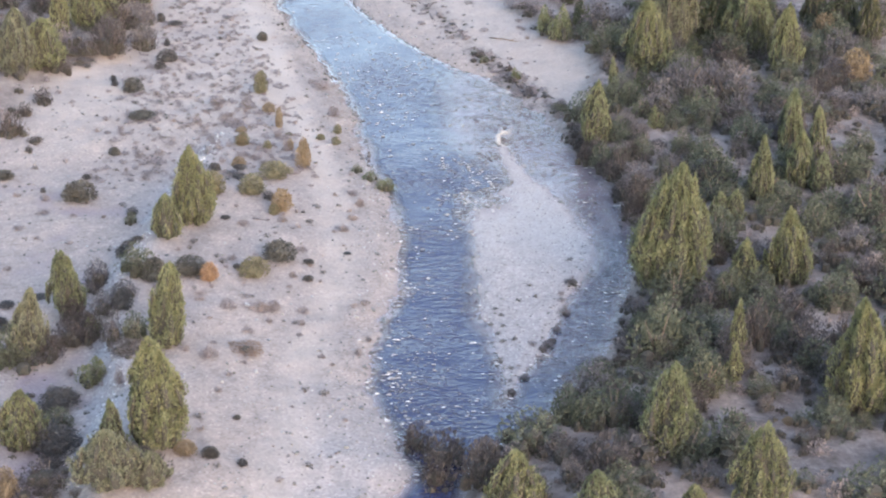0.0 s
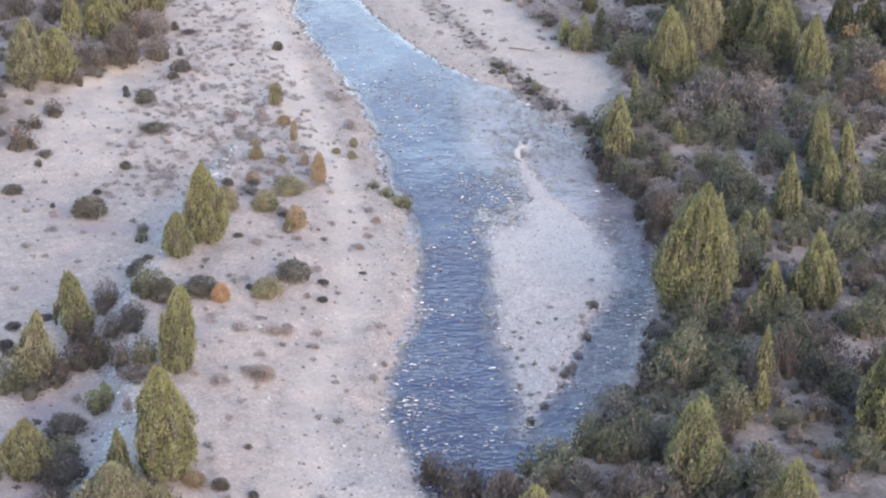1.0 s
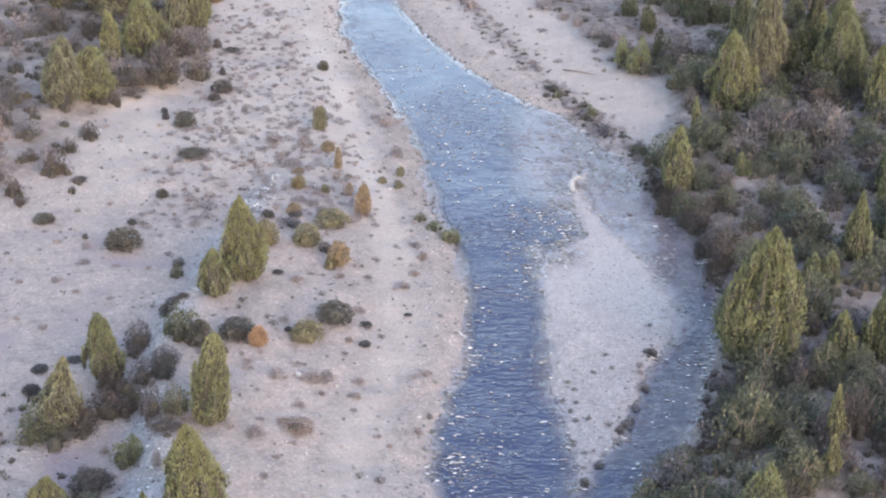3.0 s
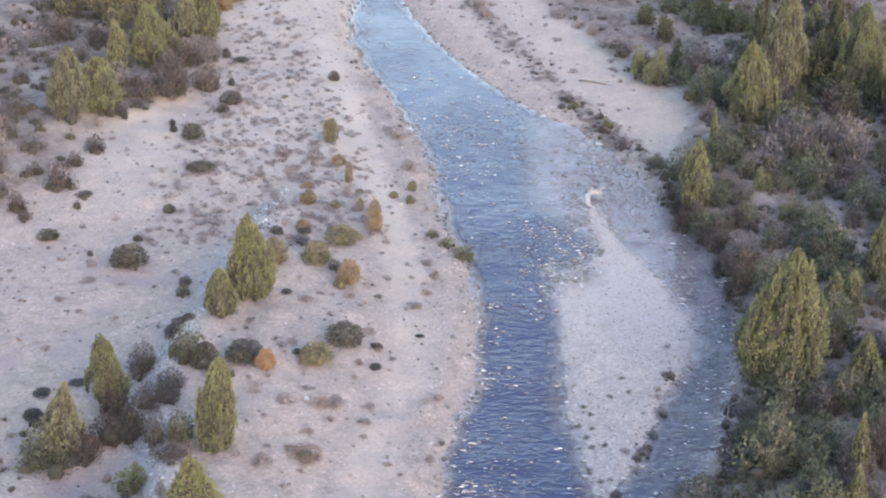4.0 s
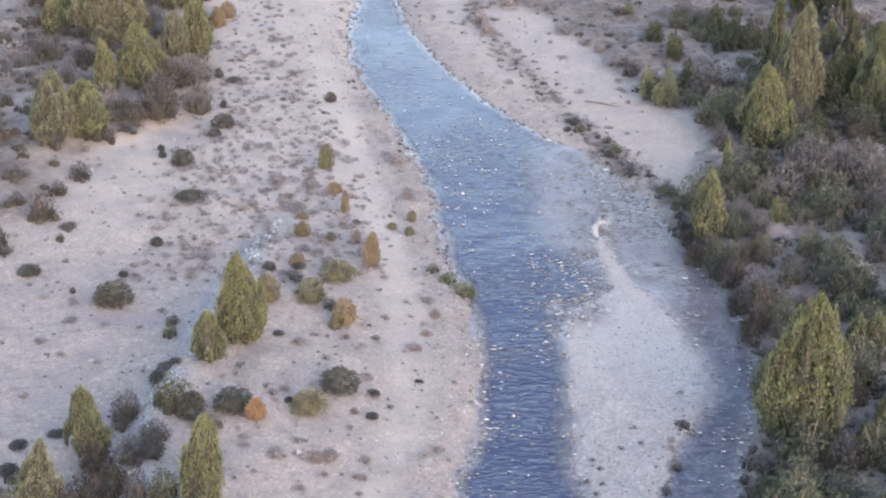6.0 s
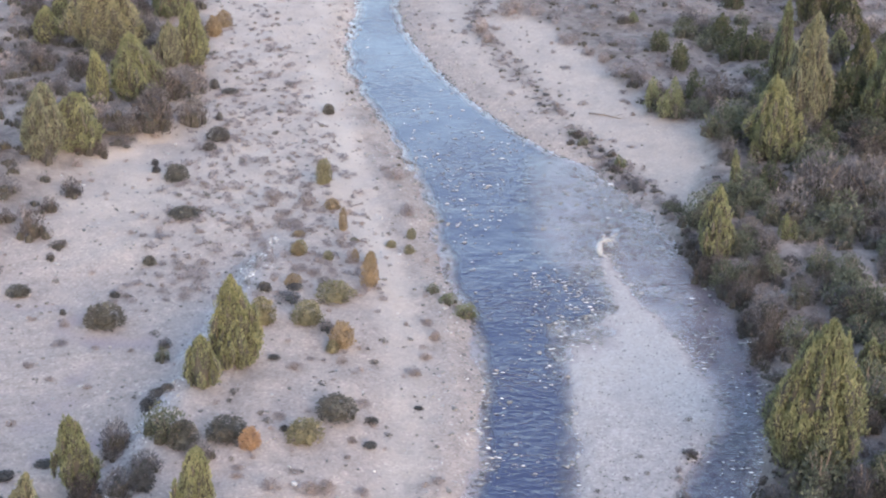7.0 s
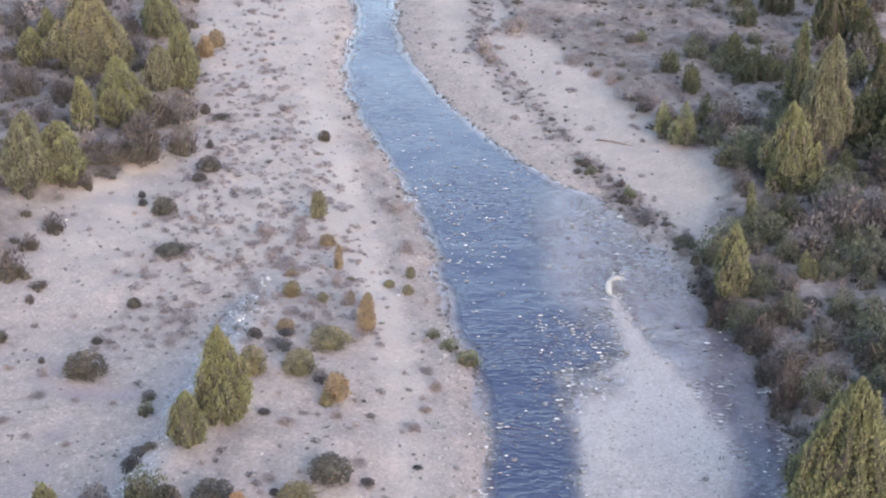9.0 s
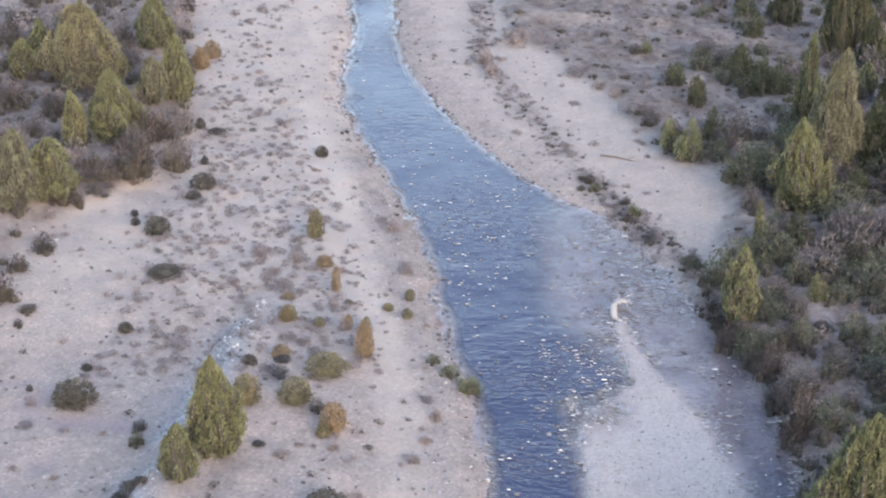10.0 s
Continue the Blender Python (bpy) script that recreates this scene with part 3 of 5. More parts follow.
def make_models():
    kinds = {
        "dome": (DARK_LEAF, 1700, 0.096, 0.38, 0.4), "willow": (GREEN_LEAF, 1250, 0.087, 0.30, 0.6), "olive": (OLIVE_LEAF, 1250, 0.11, 0.31, 0.6),
        "orange": (ORANGE_LEAF, 1250, 0.11, 0.31, 0.55), "amber": (AMBER_LEAF, 2000, 0.095, 0.32, 0.55), "brush": (GREY_LEAF, 1200, 0.14, 0.12, 0.6), "thicket": (GREY_LEAF, 1150, 0.125, 0.15, 0.62), "bramble": (BROWN_LEAF, 1100, 0.125, 0.15, 0.62), "mauve": (MAUVE_LEAF, 600, 0.12, 0.26, 0.45),
        "juniper": (CYPRESS, 1300, 0.10, 0.28, 0.75), "darkbush": (DARK_CYPRESS, 1300, 0.10, 0.28, 0.7), "cushion": (DUN_LEAF, 280, 0.15, 0.36, 0.4), "tuft": (MAUVE_LEAF, 250, 0.17, 0.32, 0.45),
        "verge": (VERGE_LEAF, 1200, 0.085, 0.28, 0.6), "dark": (BLACK_LEAF, 1300, 0.098, 0.38, 0.45), "rust": (RUST_LEAF, 700, 0.12, 0.26, 0.45)}
    lobes = {"verge": 9, "willow": 11, "thicket": 11, "bramble": 11, "brush": 11, "juniper": 6, "darkbush": 6, "dome": 4, "dark": 5, "cushion": 3, "tuft": 4}
    for k, (kind, (leaf, sprays, spray, slim, upright)) in enumerate(kinds.items()):
        name = {"juniper": "young_conifer", "darkbush": "young_conifer", "willow": "willow_bush", "brush": "brush", "thicket": "brush", "bramble": "brush", "cushion": "cushion_plant", "tuft": "cushion_plant", "mauve": "dry_shrub", "rust": "dry_shrub"}.get(kind, "shrub")
        MODELS[kind] = [shrub_model(name, leaf, 10 * k + s, sprays, spray, slim, upright, 2 if kind in ("cushion", "tuft") else 5, lobes.get(kind, 5), 1.5 if kind in ("juniper", "darkbush") else 1.0, {"dome": 0.40, "dark": 0.37, "rust": 0.38, "olive": 0.38, "orange": 0.38, "cushion": 0.42, "mauve": 0.36, "tuft": 0.38, "amber": 0.40}.get(kind, 0.30), {"dome": 0.6, "dark": 0.65, "amber": 0.6, "orange": 0.9, "olive": 0.9}.get(kind, 1.0)) for s in range(3)]


make_models()
COVER = {kind: [shrub_model("cover", [o for o in MODELS[kind][0].children if o.name.startswith("foliage")][0].data.materials[0], 500 + 7 * k + i, n, spray, slim, 0.5, 1, lobes, 1.0, 0.40 if lobes < 5 else 0.30) for i in range(4)]
         for k, (kind, n, spray, slim, lobes) in enumerate((("thicket", 1000, 0.130, 0.15, 11), ("bramble", 950, 0.130, 0.15, 11), ("brush", 900, 0.15, 0.12, 11), ("willow", 1150, 0.088, 0.30, 11), ("darkbush", 900, 0.11, 0.28, 8), ("dome", 400, 0.15, 0.30, 4), ("mauve", 160, 0.20, 0.28, 4), ("tuft", 90, 0.25, 0.34, 3), ("cushion", 90, 0.25, 0.36, 3)))}


# ---- ground and water ----
def sheet(near_low, near_high, step, reach):
    inner = np.arange(near_low, near_high + step / 2, step)
    grow = np.cumsum(step * 1.22 ** np.arange(1, 45))
    grow = grow[grow < reach]
    return np.concatenate([near_low - grow[::-1], inner, near_high + grow])


gx, gy = sheet(-60, 42, 0.5, 2500), sheet(5, 150, 0.56, 2500)
gy = np.unique(np.concatenate([gy[gy < -110], np.arange(-110, 5, 2.5), gy[gy >= 5]]))
X, Y = np.meshgrid(gx, gy)
Z = land(X, Y)
nx, ny = len(gx), len(gy)
index = np.arange(nx * ny).reshape(ny, nx)
quads = np.stack([index[:-1, :-1], index[:-1, 1:], index[1:, 1:], index[1:, :-1]], -1).reshape(-1, 4)
ground = mesh_object("ground", np.stack([X, Y, Z], -1).reshape(-1, 3), quads, GROUND, None, True)
tagged(ground, "pale gravel flats and brown soil along a mountain river", "ground", "", "structure")
dl, dr = left_bank(Y) - X, X - right_bank(Y)
flat = right_flat(X, Y)
grove = soft_step(-0.5, 2.5, np.interp(Y, [60, 68, 78, 86, 90, 104, 128, 150], [-44, -38.5, -36.5, -34, -30, -29.5, -34, -38]) - X + 1.2 * rough(X, Y, 3, 3))
soil = (1 - flat) * soft_step(-1.2, -0.3, dr) + np.where(dl > 0, grove, 0)
belt = soft_step(56, 66, Y) * soft_step(118, 104, Y) * soft_step(-33, -27, X) * soft_step(4.5, 7, dl)
margin = np.where(dl > 0, soft_step(4.0, 1.5, dl) * soft_step(40, 70, Y), 0)
soil = np.maximum(soil, np.maximum(0.12 * belt, 0.36 * margin) * (0.8 + 0.5 * rough(X, Y, 1.5, 6)))
flood = np.interp(Y, [74, 78.5, 82.5, 86.5, 90, 97.4, 106.7, 115.4, 125, 140], [13.0, 11.6, 9.4, 7.7, 6.0, 3.0, -0.2, -3.5, -6.0, -6.6])
soil = np.maximum(soil, 0.5 * np.exp(-((X - flood) / 1.1) ** 2) * soft_step(76, 80, Y) * (0.8 + 0.6 * rough(X, Y, 1.3, 4)))
soil = np.maximum(soil, (np.abs(X) > 75) | (Y > 170))
soil = soil * np.clip(0.85 + 0.5 * rough(X, Y, 2.6, 5), 0, 1)
track = np.interp(Y, [5, 30, 42, 53, 60, 67.4, 75.6, 88, 99, 123, 142], [-9, -8, -6.5, -8.2, -9.4, -10.9, -13.7, -16.4, -18.4, -20.9, -23])
sand = soft_step(2.2, 0.7, np.abs(X - track) / (1 + 0.8 * soft_step(70, 110, Y)) + 0.5 * rough(X, Y, 2, 2)) * (0.35 + 0.5 * soft_step(45, 75, Y))
sand = np.maximum(sand, np.where(dl > 4, 0.65 * soft_step(60, 80, Y) * np.clip(0.8 + 0.5 * rough(X, Y, 4, 6), 0, 1), 0))
sand = np.maximum(sand, np.where(dr > 0, 0.45 * flat * soft_step(2, 5, dr), 0))
sand = np.maximum(sand, np.where(bar_inside(X, Y) > 0, 0.8 * soft_step(38, 55, Y), 0))
rim = np.interp(Y, RIM_Y, RIM_X)
# cool grey gravel on the rim's face, the bar and the near left shore
cool_grey = 0.75 * np.exp(-((X - rim + 1.2) / 1.7) ** 2) * soft_step(70, 64, Y) * soft_step(8, 14, Y) * np.clip(0.75 + 0.6 * rough(X, Y, 2.2, 7), 0, 1)
cool_grey = np.maximum(cool_grey, np.where(bar_inside(X, Y) > -1.5, 0.4 * soft_step(15, 22, Y) * (Y < 74), 0))
cool_grey = np.maximum(cool_grey, 0.3 * np.where(dl > 0, soft_step(26, 12, Y) * soft_step(9, 4, dl), 0))
for name, values in (("soil", soil), ("sand", sand), ("cool_grey", cool_grey)):
    layer = ground.data.attributes.new(name, "FLOAT", "POINT")
    layer.data.foreach_set("value", values.reshape(-1).astype(np.float32))

wy = np.concatenate([np.arange(-280, 10, 10.0), np.arange(10, 145, 0.5), np.arange(145, 391, 5.0)])
wl, wr = np.interp(wy, LEFT_Y, LEFT_X) - 1.6, np.interp(wy, RIGHT_Y, RIGHT_X) + 1.6
wv = np.concatenate([np.stack([wl + (wr - wl) * k / 48, wy, 0 * wy], 1) for k in range(49)])
n = len(wy)
wf = [(k * n + i, (k + 1) * n + i, (k + 1) * n + i + 1, k * n + i + 1) for k in range(48) for i in range(n - 1)]
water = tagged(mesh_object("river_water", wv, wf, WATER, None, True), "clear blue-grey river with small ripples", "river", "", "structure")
layer = water.data.attributes.new("deep", "FLOAT", "POINT")
layer.data.foreach_set("value", np.clip(-land(wv[:, 0], wv[:, 1]), 0, 1).astype(np.float32))


# ---- stones ----
def stone_shape(rng):
    t = (1 + 5 ** 0.5) / 2
    v = np.array([(-1, t, 0), (1, t, 0), (-1, -t, 0), (1, -t, 0), (0, -1, t), (0, 1, t), (0, -1, -t), (0, 1, -t), (t, 0, -1), (t, 0, 1), (-t, 0, -1), (-t, 0, 1)]) / 1.9
    return v * rng.uniform(0.75, 1.2, (12, 1))


STONE_FACES = np.array([(0, 11, 5), (0, 5, 1), (0, 1, 7), (0, 7, 10), (0, 10, 11), (1, 5, 9), (5, 11, 4), (11, 10, 2), (10, 7, 6), (7, 1, 8), (3, 9, 4), (3, 4, 2), (3, 2, 6), (3, 6, 8), (3, 8, 9), (4, 9, 5), (2, 4, 11), (6, 2, 10), (8, 6, 7), (9, 8, 1)])


def scatter(area, density, count, seed):
    """Random places in the rectangle (x0, y0, x1, y1), kept with the chance that density(x, y) gives."""
    rng = np.random.RandomState(seed)
    x, y = rng.uniform(area[0], area[2], count), rng.uniform(area[1], area[3], count)
    keep = rng.rand(count) < density(x, y)
    return x[keep], y[keep]


def stones(name, label, x, y, low, high, seed, sunk=0.25, mat=STONE):
    rng = np.random.RandomState(seed)
    shapes = [stone_shape(rng) for k in range(12)]
    size = low + (high - low) * rng.rand(len(x)) ** 2.5
    z = land(x, y)
    verts, faces = [], []
    for k in range(len(x)):
        w = rng.rand() * 6.28
        s = shapes[k % 12] * size[k] * 0.5 * np.array([rng.uniform(0.8, 1.4), rng.uniform(0.7, 1.1), rng.uniform(0.5, 0.85)])
        c, q = math.cos(w), math.sin(w)
        verts.append(np.stack([s[:, 0] * c - s[:, 1] * q + x[k], s[:, 0] * q + s[:, 1] * c + y[k], s[:, 2] + z[k] + size[k] * (0.3 - sunk)], 1))
        faces.append(STONE_FACES + 12 * k)
    return tagged(mesh_object(name, np.concatenate(verts), np.concatenate(faces), mat), label, "stones", "", "stuff")


def on_left_margin(x, y):
    d = left_bank(y) - x
    return np.where(d > -0.3, np.exp(-np.maximum(d, 0) / 1.6), 0) + 0.13 * ((d > 0) & (y < 30) & (x > -12)) * soft_step(30, 18, y)


def on_left_flats(x, y):
    d = left_bank(y) - x
    rim = np.interp(y, RIM_Y, RIM_X)
    slope = np.exp(-((x - rim + 1.0) / 1.3) ** 2) * (y < 68)
    track_x = np.interp(y, [5, 30, 42, 53, 60, 67.4, 75.6, 88, 99, 123, 142], [-9, -8, -6.5, -8.2, -9.4, -10.9, -13.7, -16.4, -18.4, -20.9, -23])
    return np.where(d > 2, 0.13 + 0.87 * slope + 0.1 * rough(x, y, 4, 1), 0) * (0.25 + 0.75 * soft_step(1.2, 2.4, np.abs(x - track_x)))


def on_right_margin(x, y):
    d = x - right_bank(y)
    return np.where((d > -0.3) & (d < 12), np.exp(-np.maximum(d, 0) / 1.2) * 0.9 + 0.12 * right_flat(x, y), 0)


def on_bar(x, y):
    return np.where(bar_inside(x, y) > -0.5, 0.35 + 0.3 * soft_step(50, 35, y), 0)


stones("margin_cobbles", "pale cobbles along the river's edge", *scatter((-26, 6, 2, 150), on_left_margin, 46000, 1), 0.07, 0.25, 11, 0.25, COBBLE)
stones("flat_stones", "scattered pale stones on the gravel flats", *scatter((-58, 8, -3, 150), on_left_flats, 36000, 2), 0.08, 0.34, 12)
stones("bank_stones", "grey stones along the bank's foot", *scatter((-22, 14, 30, 150), on_right_margin, 22000, 3), 0.10, 0.40, 13)
stones("bar_stones", "pale stones on a gravel bar", *scatter((2, 21, 14, 72), on_bar, 11000, 4), 0.06, 0.19, 14, 0.3, BAR_STONE)


def at_waterline(x, y):
    dl, dr = x - left_bank(y), right_bank(y) - x
    return (np.exp(-((dl + 0.05) / 0.35) ** 2) * soft_step(46, 58, y) + np.exp(-((dr + 0.05) / 0.3) ** 2) * soft_step(76, 84, y)) * (0.7 + 0.5 * rough(x, y, 1.2, 5))


stones("wet_stones", "dark wet stones along the waterline", *scatter((-24, 46, 16, 150), at_waterline, 60000, 9), 0.10, 0.42, 19, 0.3, DAMP_STONE)


def on_rim(x, y):
    rim = np.interp(y, RIM_Y, RIM_X)
    return np.exp(-((x - rim + 0.9) / 0.8) ** 2) * soft_step(72, 66, y) * soft_step(6, 12, y) * (0.55 + 0.6 * rough(x, y, 2.0, 3))


stones("rim_rubble", "white broken stones on the face of a cut bank", *scatter((-26, 8, -15, 72), on_rim, 14000, 8), 0.08, 0.30, 18, 0.25, WHITE_STONE)


def in_riffle(x, y):
    dl, dr = x - left_bank(y), right_bank(y) - x
    bar = bar_inside(x, y)
    washed = np.exp(-((x - 4.2) / 1.9) ** 2 - ((y - 57) / 2.6) ** 2)
    wet = (dl > 0) & (dr > 0) & ((bar < 0.5) | (washed > 0.35))
    shoal = 0.8 * np.exp(-np.maximum(-bar, 0) / 0.45) * (y > 21) * (y < 72)
    edge = 0.75 * np.exp(-dl / 0.8) * soft_step(62, 50, y) + 0.22 * np.exp(-dl / 0.7)
    tongue = 0.8 * soft_step(52, 56, y) * soft_step(74, 62, y) * soft_step(-1.5, 3.5, x) * (x < 6.8)
    chute = 0.8 * soft_step(34, 44, y) * soft_step(90, 82, y) * np.exp(-dr / (0.7 + 2.6 * soft_step(50, 62, y)))
    foot = 0.22 * soft_step(46, 36, y) * np.exp(-np.abs(dl - 1.5) / 2.2) + 0.12 * soft_step(34, 26, y) + 0.5 * soft_step(34, 30, y) * np.exp(-dl / 1.5) + 0.13 * soft_step(20, 26, y) * soft_step(66, 56, y) * soft_step(6, 9, x)
    upper = 0.15 * soft_step(70, 76, y) * soft_step(105, 90, y) + 0.22 * np.exp(-dr / 0.5)
    return wet * (edge + tongue + chute + foot + upper + shoal + 0.9 * washed + 0.015) * (0.6 + 0.7 * rough(x, y, 1.6, 3))


def river_stones():
    x, y = scatter((-22, 12, 18, 150), in_riffle, 155000, 5)
    rng = np.random.RandomState(15)
    size = 0.09 + 0.17 * rng.rand(len(x)) ** 2.4
    shapes = [stone_shape(rng) for k in range(12)]
    verts, faces = [], []
    for k in range(len(x)):
        s = shapes[k % 12] * size[k] * 0.5 * np.array([rng.uniform(1.1, 1.9), rng.uniform(0.5, 0.8), 0.5])
        verts.append(s + np.array([x[k], y[k], rng.uniform(-0.12, 0.12) * size[k]]))
        faces.append(STONE_FACES + 12 * k)
    tagged(mesh_object("river_stones", np.concatenate(verts), np.concatenate(faces), PALE_STONE), "wet stones standing out of the shallow riffle", "stones", "", "stuff")


river_stones()


def single_stones(name, label, group, spots, low, high, seed):
    """Larger stones, each a thing of its own, half sunk where it lies."""
    rng = np.random.RandomState(seed)
    for x, y in spots:
        s = stone_shape(rng) * rng.uniform(low, high) * 0.5 * np.array([rng.uniform(1.0, 1.4), rng.uniform(0.8, 1.1), rng.uniform(0.55, 0.8)])
        ob = mesh_object(name, s, STONE_FACES, COBBLE)
        ob.location = (x, y, max(float(land(x, y)) + 0.05 * high, -0.02))
        ob.rotation_euler = (0, 0, rng.uniform(0, 6.28))
        tagged(ob, label, "stone", group)


def spaced(xs, ys, gap, most):
    spots = []
    for x, y in zip(xs.tolist(), ys.tolist()):
        if len(spots) < most and all((x - a) ** 2 + (y - b) ** 2 > gap * gap for a, b in spots):
            spots.append((x, y))
    return spots


single_stones("river_stone", "pale rounded stone standing out of shallow water", "larger stones in the river", spaced(*scatter((-10, 14, 18, 84), in_riffle, 3000, 6), 1.2, 70), 0.26, 0.46, 16)
single_stones("cobble", "pale grey cobble on the river's edge", "larger cobbles on the margin", spaced(*scatter((-16, 8, 2, 110), on_left_margin, 3000, 7), 1.2, 60), 0.26, 0.44, 17)


# ---- the snag in the river ----
def driftwood(x, y):
    thing = new("driftwood_log")
    thing.location, thing.scale = (x, y, 0.0), (0.74, 0.72, 0.62)
    tagged(thing, "bleached curved driftwood log stranded in the shallow river", "log")
    trunk = tube([(-0.35, -2.2, -0.05), (-0.5, -1.3, 0.2), (-0.45, -0.3, 0.45), (-0.2, 0.35, 0.65), (0.3, 0.6, 0.7), (0.75, 0.55, 0.62)], [0.28, 0.34, 0.36, 0.34, 0.28, 0.2], 9)
    mesh_object("trunk", *trunk, DRIFT, thing, True)
    for tip, bend, r in (((0.15, 0.9, 1.35), (-0.05, 0.6, 1.0), 0.10), ((1.35, 0.35, 0.45), (1.0, 0.5, 0.65), 0.12), ((1.2, 0.9, 0.7), (0.95, 0.75, 0.72), 0.08), ((0.9, 0.2, 0.1), (0.85, 0.4, 0.4), 0.08)):
        start = (0.0, 0.45, 0.68) if r == 0.10 else (0.7, 0.55, 0.62)
        mesh_object("root", *tube([start, bend, tip], [r * 1.3, r, 0.03]), DRIFT, thing, True)


driftwood(5.95, 71.9)


# ---- plants, each as (x, y, height, width) ----
for k, spot in enumerate([
    (20.38, 87.14, 7.47, 4.94),
    (22.99, 106.66, 8.54, 2.39),
    (14.04, 68.71, 5.86, 3.31),
    (16.44, 79.45, 3.78, 1.19),
    (17.68, 38.52, 9.91, 5.95),
    (31.17, 95.63, 9.12, 5.28),
    (30.45, 102.79, 5.29, 2.33),
    (34.07, 87.92, 7.2, 3.56),
    (31.19, 67.78, 5.15, 2.61),
    (30.34, 57.88, 4.58, 2.83),
    (31.82, 56.0, 3.64, 2.08),
    (26.51, 38.87, 6.29, 3.48),
    (20.92, 26.22, 4.51, 1.26),
    (20.22, 22.66, 3.0, 1.22),
    (15.17, 13.84, 6.02, 4.32),
    (28.05, 20.0, 7.87, 4.61),
    (19.8, 7.74, 5.29, 3.66),
    (5.34, 7.37, 4.17, 3.66),
    (10.17, 5.36, 3.2, 2.96),
    (15.46, 4.69, 3.26, 2.56),
    (22.8, 49.59, 2.69, 1.87),
    (29.42, 113.87, 3.33, 2.38),
]):
    conifer(*spot, 300 + k, CYPRESS, "tall yellow-green cypress on the wooded river bank", "cypresses on the wooded bank")
for k, spot in enumerate([
    (23.9, 96.53, 10.23, 4.49),
    (23.71, 95.95, 8.08, 3.93),
]):
    conifer(*spot, 350 + k, TAN_CYPRESS, "tall brownish cypress on the wooded river bank", "cypresses on the wooded bank")
for k, spot in enumerate([
    (42.18, 101.53, 4.9, 3.75),
    (39.62, 103.55, 4.74, 3.31),
    (44.22, 98.39, 5.27, 3.12),
    (28.71, 99.27, 4.67, 3.71),
    (28.26, 124.83, 7.12, 3.6),
    (31.41, 122.37, 5.1, 3.77),
    (31.07, 129.52, 5.28, 3.69),
    (31.09, 110.5, 4.67, 2.54),
    (24.5, 135.11, 4.65, 3.45),
    (32.22, 93.3, 4.03, 3.05),
]):
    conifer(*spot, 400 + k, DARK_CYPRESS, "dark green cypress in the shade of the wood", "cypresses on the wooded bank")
for spot in [
    (20.86, 129.66, 2.79, 2.81),
]:
    shrub("darkbush", *spot, "dark green young conifer on stony ground", "young conifer", "young conifers on the flat")
for spot in [
    (19.67, 70.91, 2.26, 1.76),
]:
    shrub("juniper", *spot, "olive green young conifer on stony ground", "young conifer", "young conifers on the flat")
for spot in [
    (-18.23, 97.41, 1.0, 1.34),
    (-12.95, 12.36, 0.63, 1.0),
    (-11.94, 17.34, 0.31, 0.57),
]:
    shrub("dome", *spot, "dark green domed shrub on pale gravel", "shrub", "domed shrubs on the gravel")
for spot in [
    (-40.48, 120.56, 2.16, 3.81),
    (-46.01, 103.65, 2.3, 2.99),
    (-41.86, 101.15, 2.06, 2.75),
    (-39.99, 106.65, 0.99, 2.03),
    (-46.93, 123.98, 2.4, 2.78),
    (-50.85, 119.65, 2.8, 3.26),
]:
    shrub("bramble", *spot, "dark brown shrub in a dense thicket", "shrub", "thicket at the grove")
for spot in [
    (15.6, 27.01, 4.62, 4.49),
    (11.97, 17.12, 3.55, 4.58),
    (18.18, 21.39, 3.37, 4.02),
    (10.07, 16.88, 2.55, 3.18),
    (26.93, 55.31, 2.59, 4.03),
    (24.16, 52.77, 2.13, 3.53),
    (22.88, 54.79, 2.03, 3.58),
    (27.51, 66.84, 2.91, 4.91),
    (31.72, 51.85, 2.49, 4.5),
    (22.17, 37.0, 2.32, 2.71),
    (26.09, 25.52, 2.41, 4.01),
    (28.91, 34.66, 2.74, 3.52),
    (26.17, 18.92, 1.83, 3.23),
    (12.21, 6.79, 1.71, 3.25),
]:
    shrub("willow", *spot, "large grey-green willow bush on the river bank", "shrub", "bushes on the wooded bank")
for spot in [
    (1.46, 14.78, 2.98, 3.85),
    (3.42, 10.59, 3.54, 3.7),
    (0.97, 11.85, 3.04, 3.08),
    (-0.51, 16.13, 2.47, 2.83),
    (3.91, 12.15, 2.41, 3.07),
    (13.36, 66.31, 2.14, 2.57),
    (14.82, 63.39, 1.67, 2.51),
    (15.95, 57.92, 2.05, 2.41),
    (16.43, 53.66, 2.09, 2.33),
    (16.04, 53.87, 1.91, 2.24),
    (16.24, 53.37, 1.91, 2.01),
]:
    shrub("bramble", *spot, "bare brown brush leaning over the water", "shrub", "brush along the river")
for spot in [
    (-16.81, 80.3, 2.19, 1.46),
    (-32.31, 117.76, 1.39, 1.83),
]:
    shrub("olive", *spot, "olive yellow shrub on the gravel terrace", "shrub", "yellow shrubs on the terrace")
for spot in [
    (-31.65, 121.42, 1.87, 2.52),
    (-14.53, 12.42, 0.9, 1.72),
    (40.33, 85.6, 3.38, 3.6),
    (23.02, 17.48, 0.56, 1.07),
    (40.0, 100.13, 2.43, 2.93),
]:
    shrub("orange", *spot, "orange autumn shrub on pale gravel", "shrub", "autumn shrubs on the terrace")
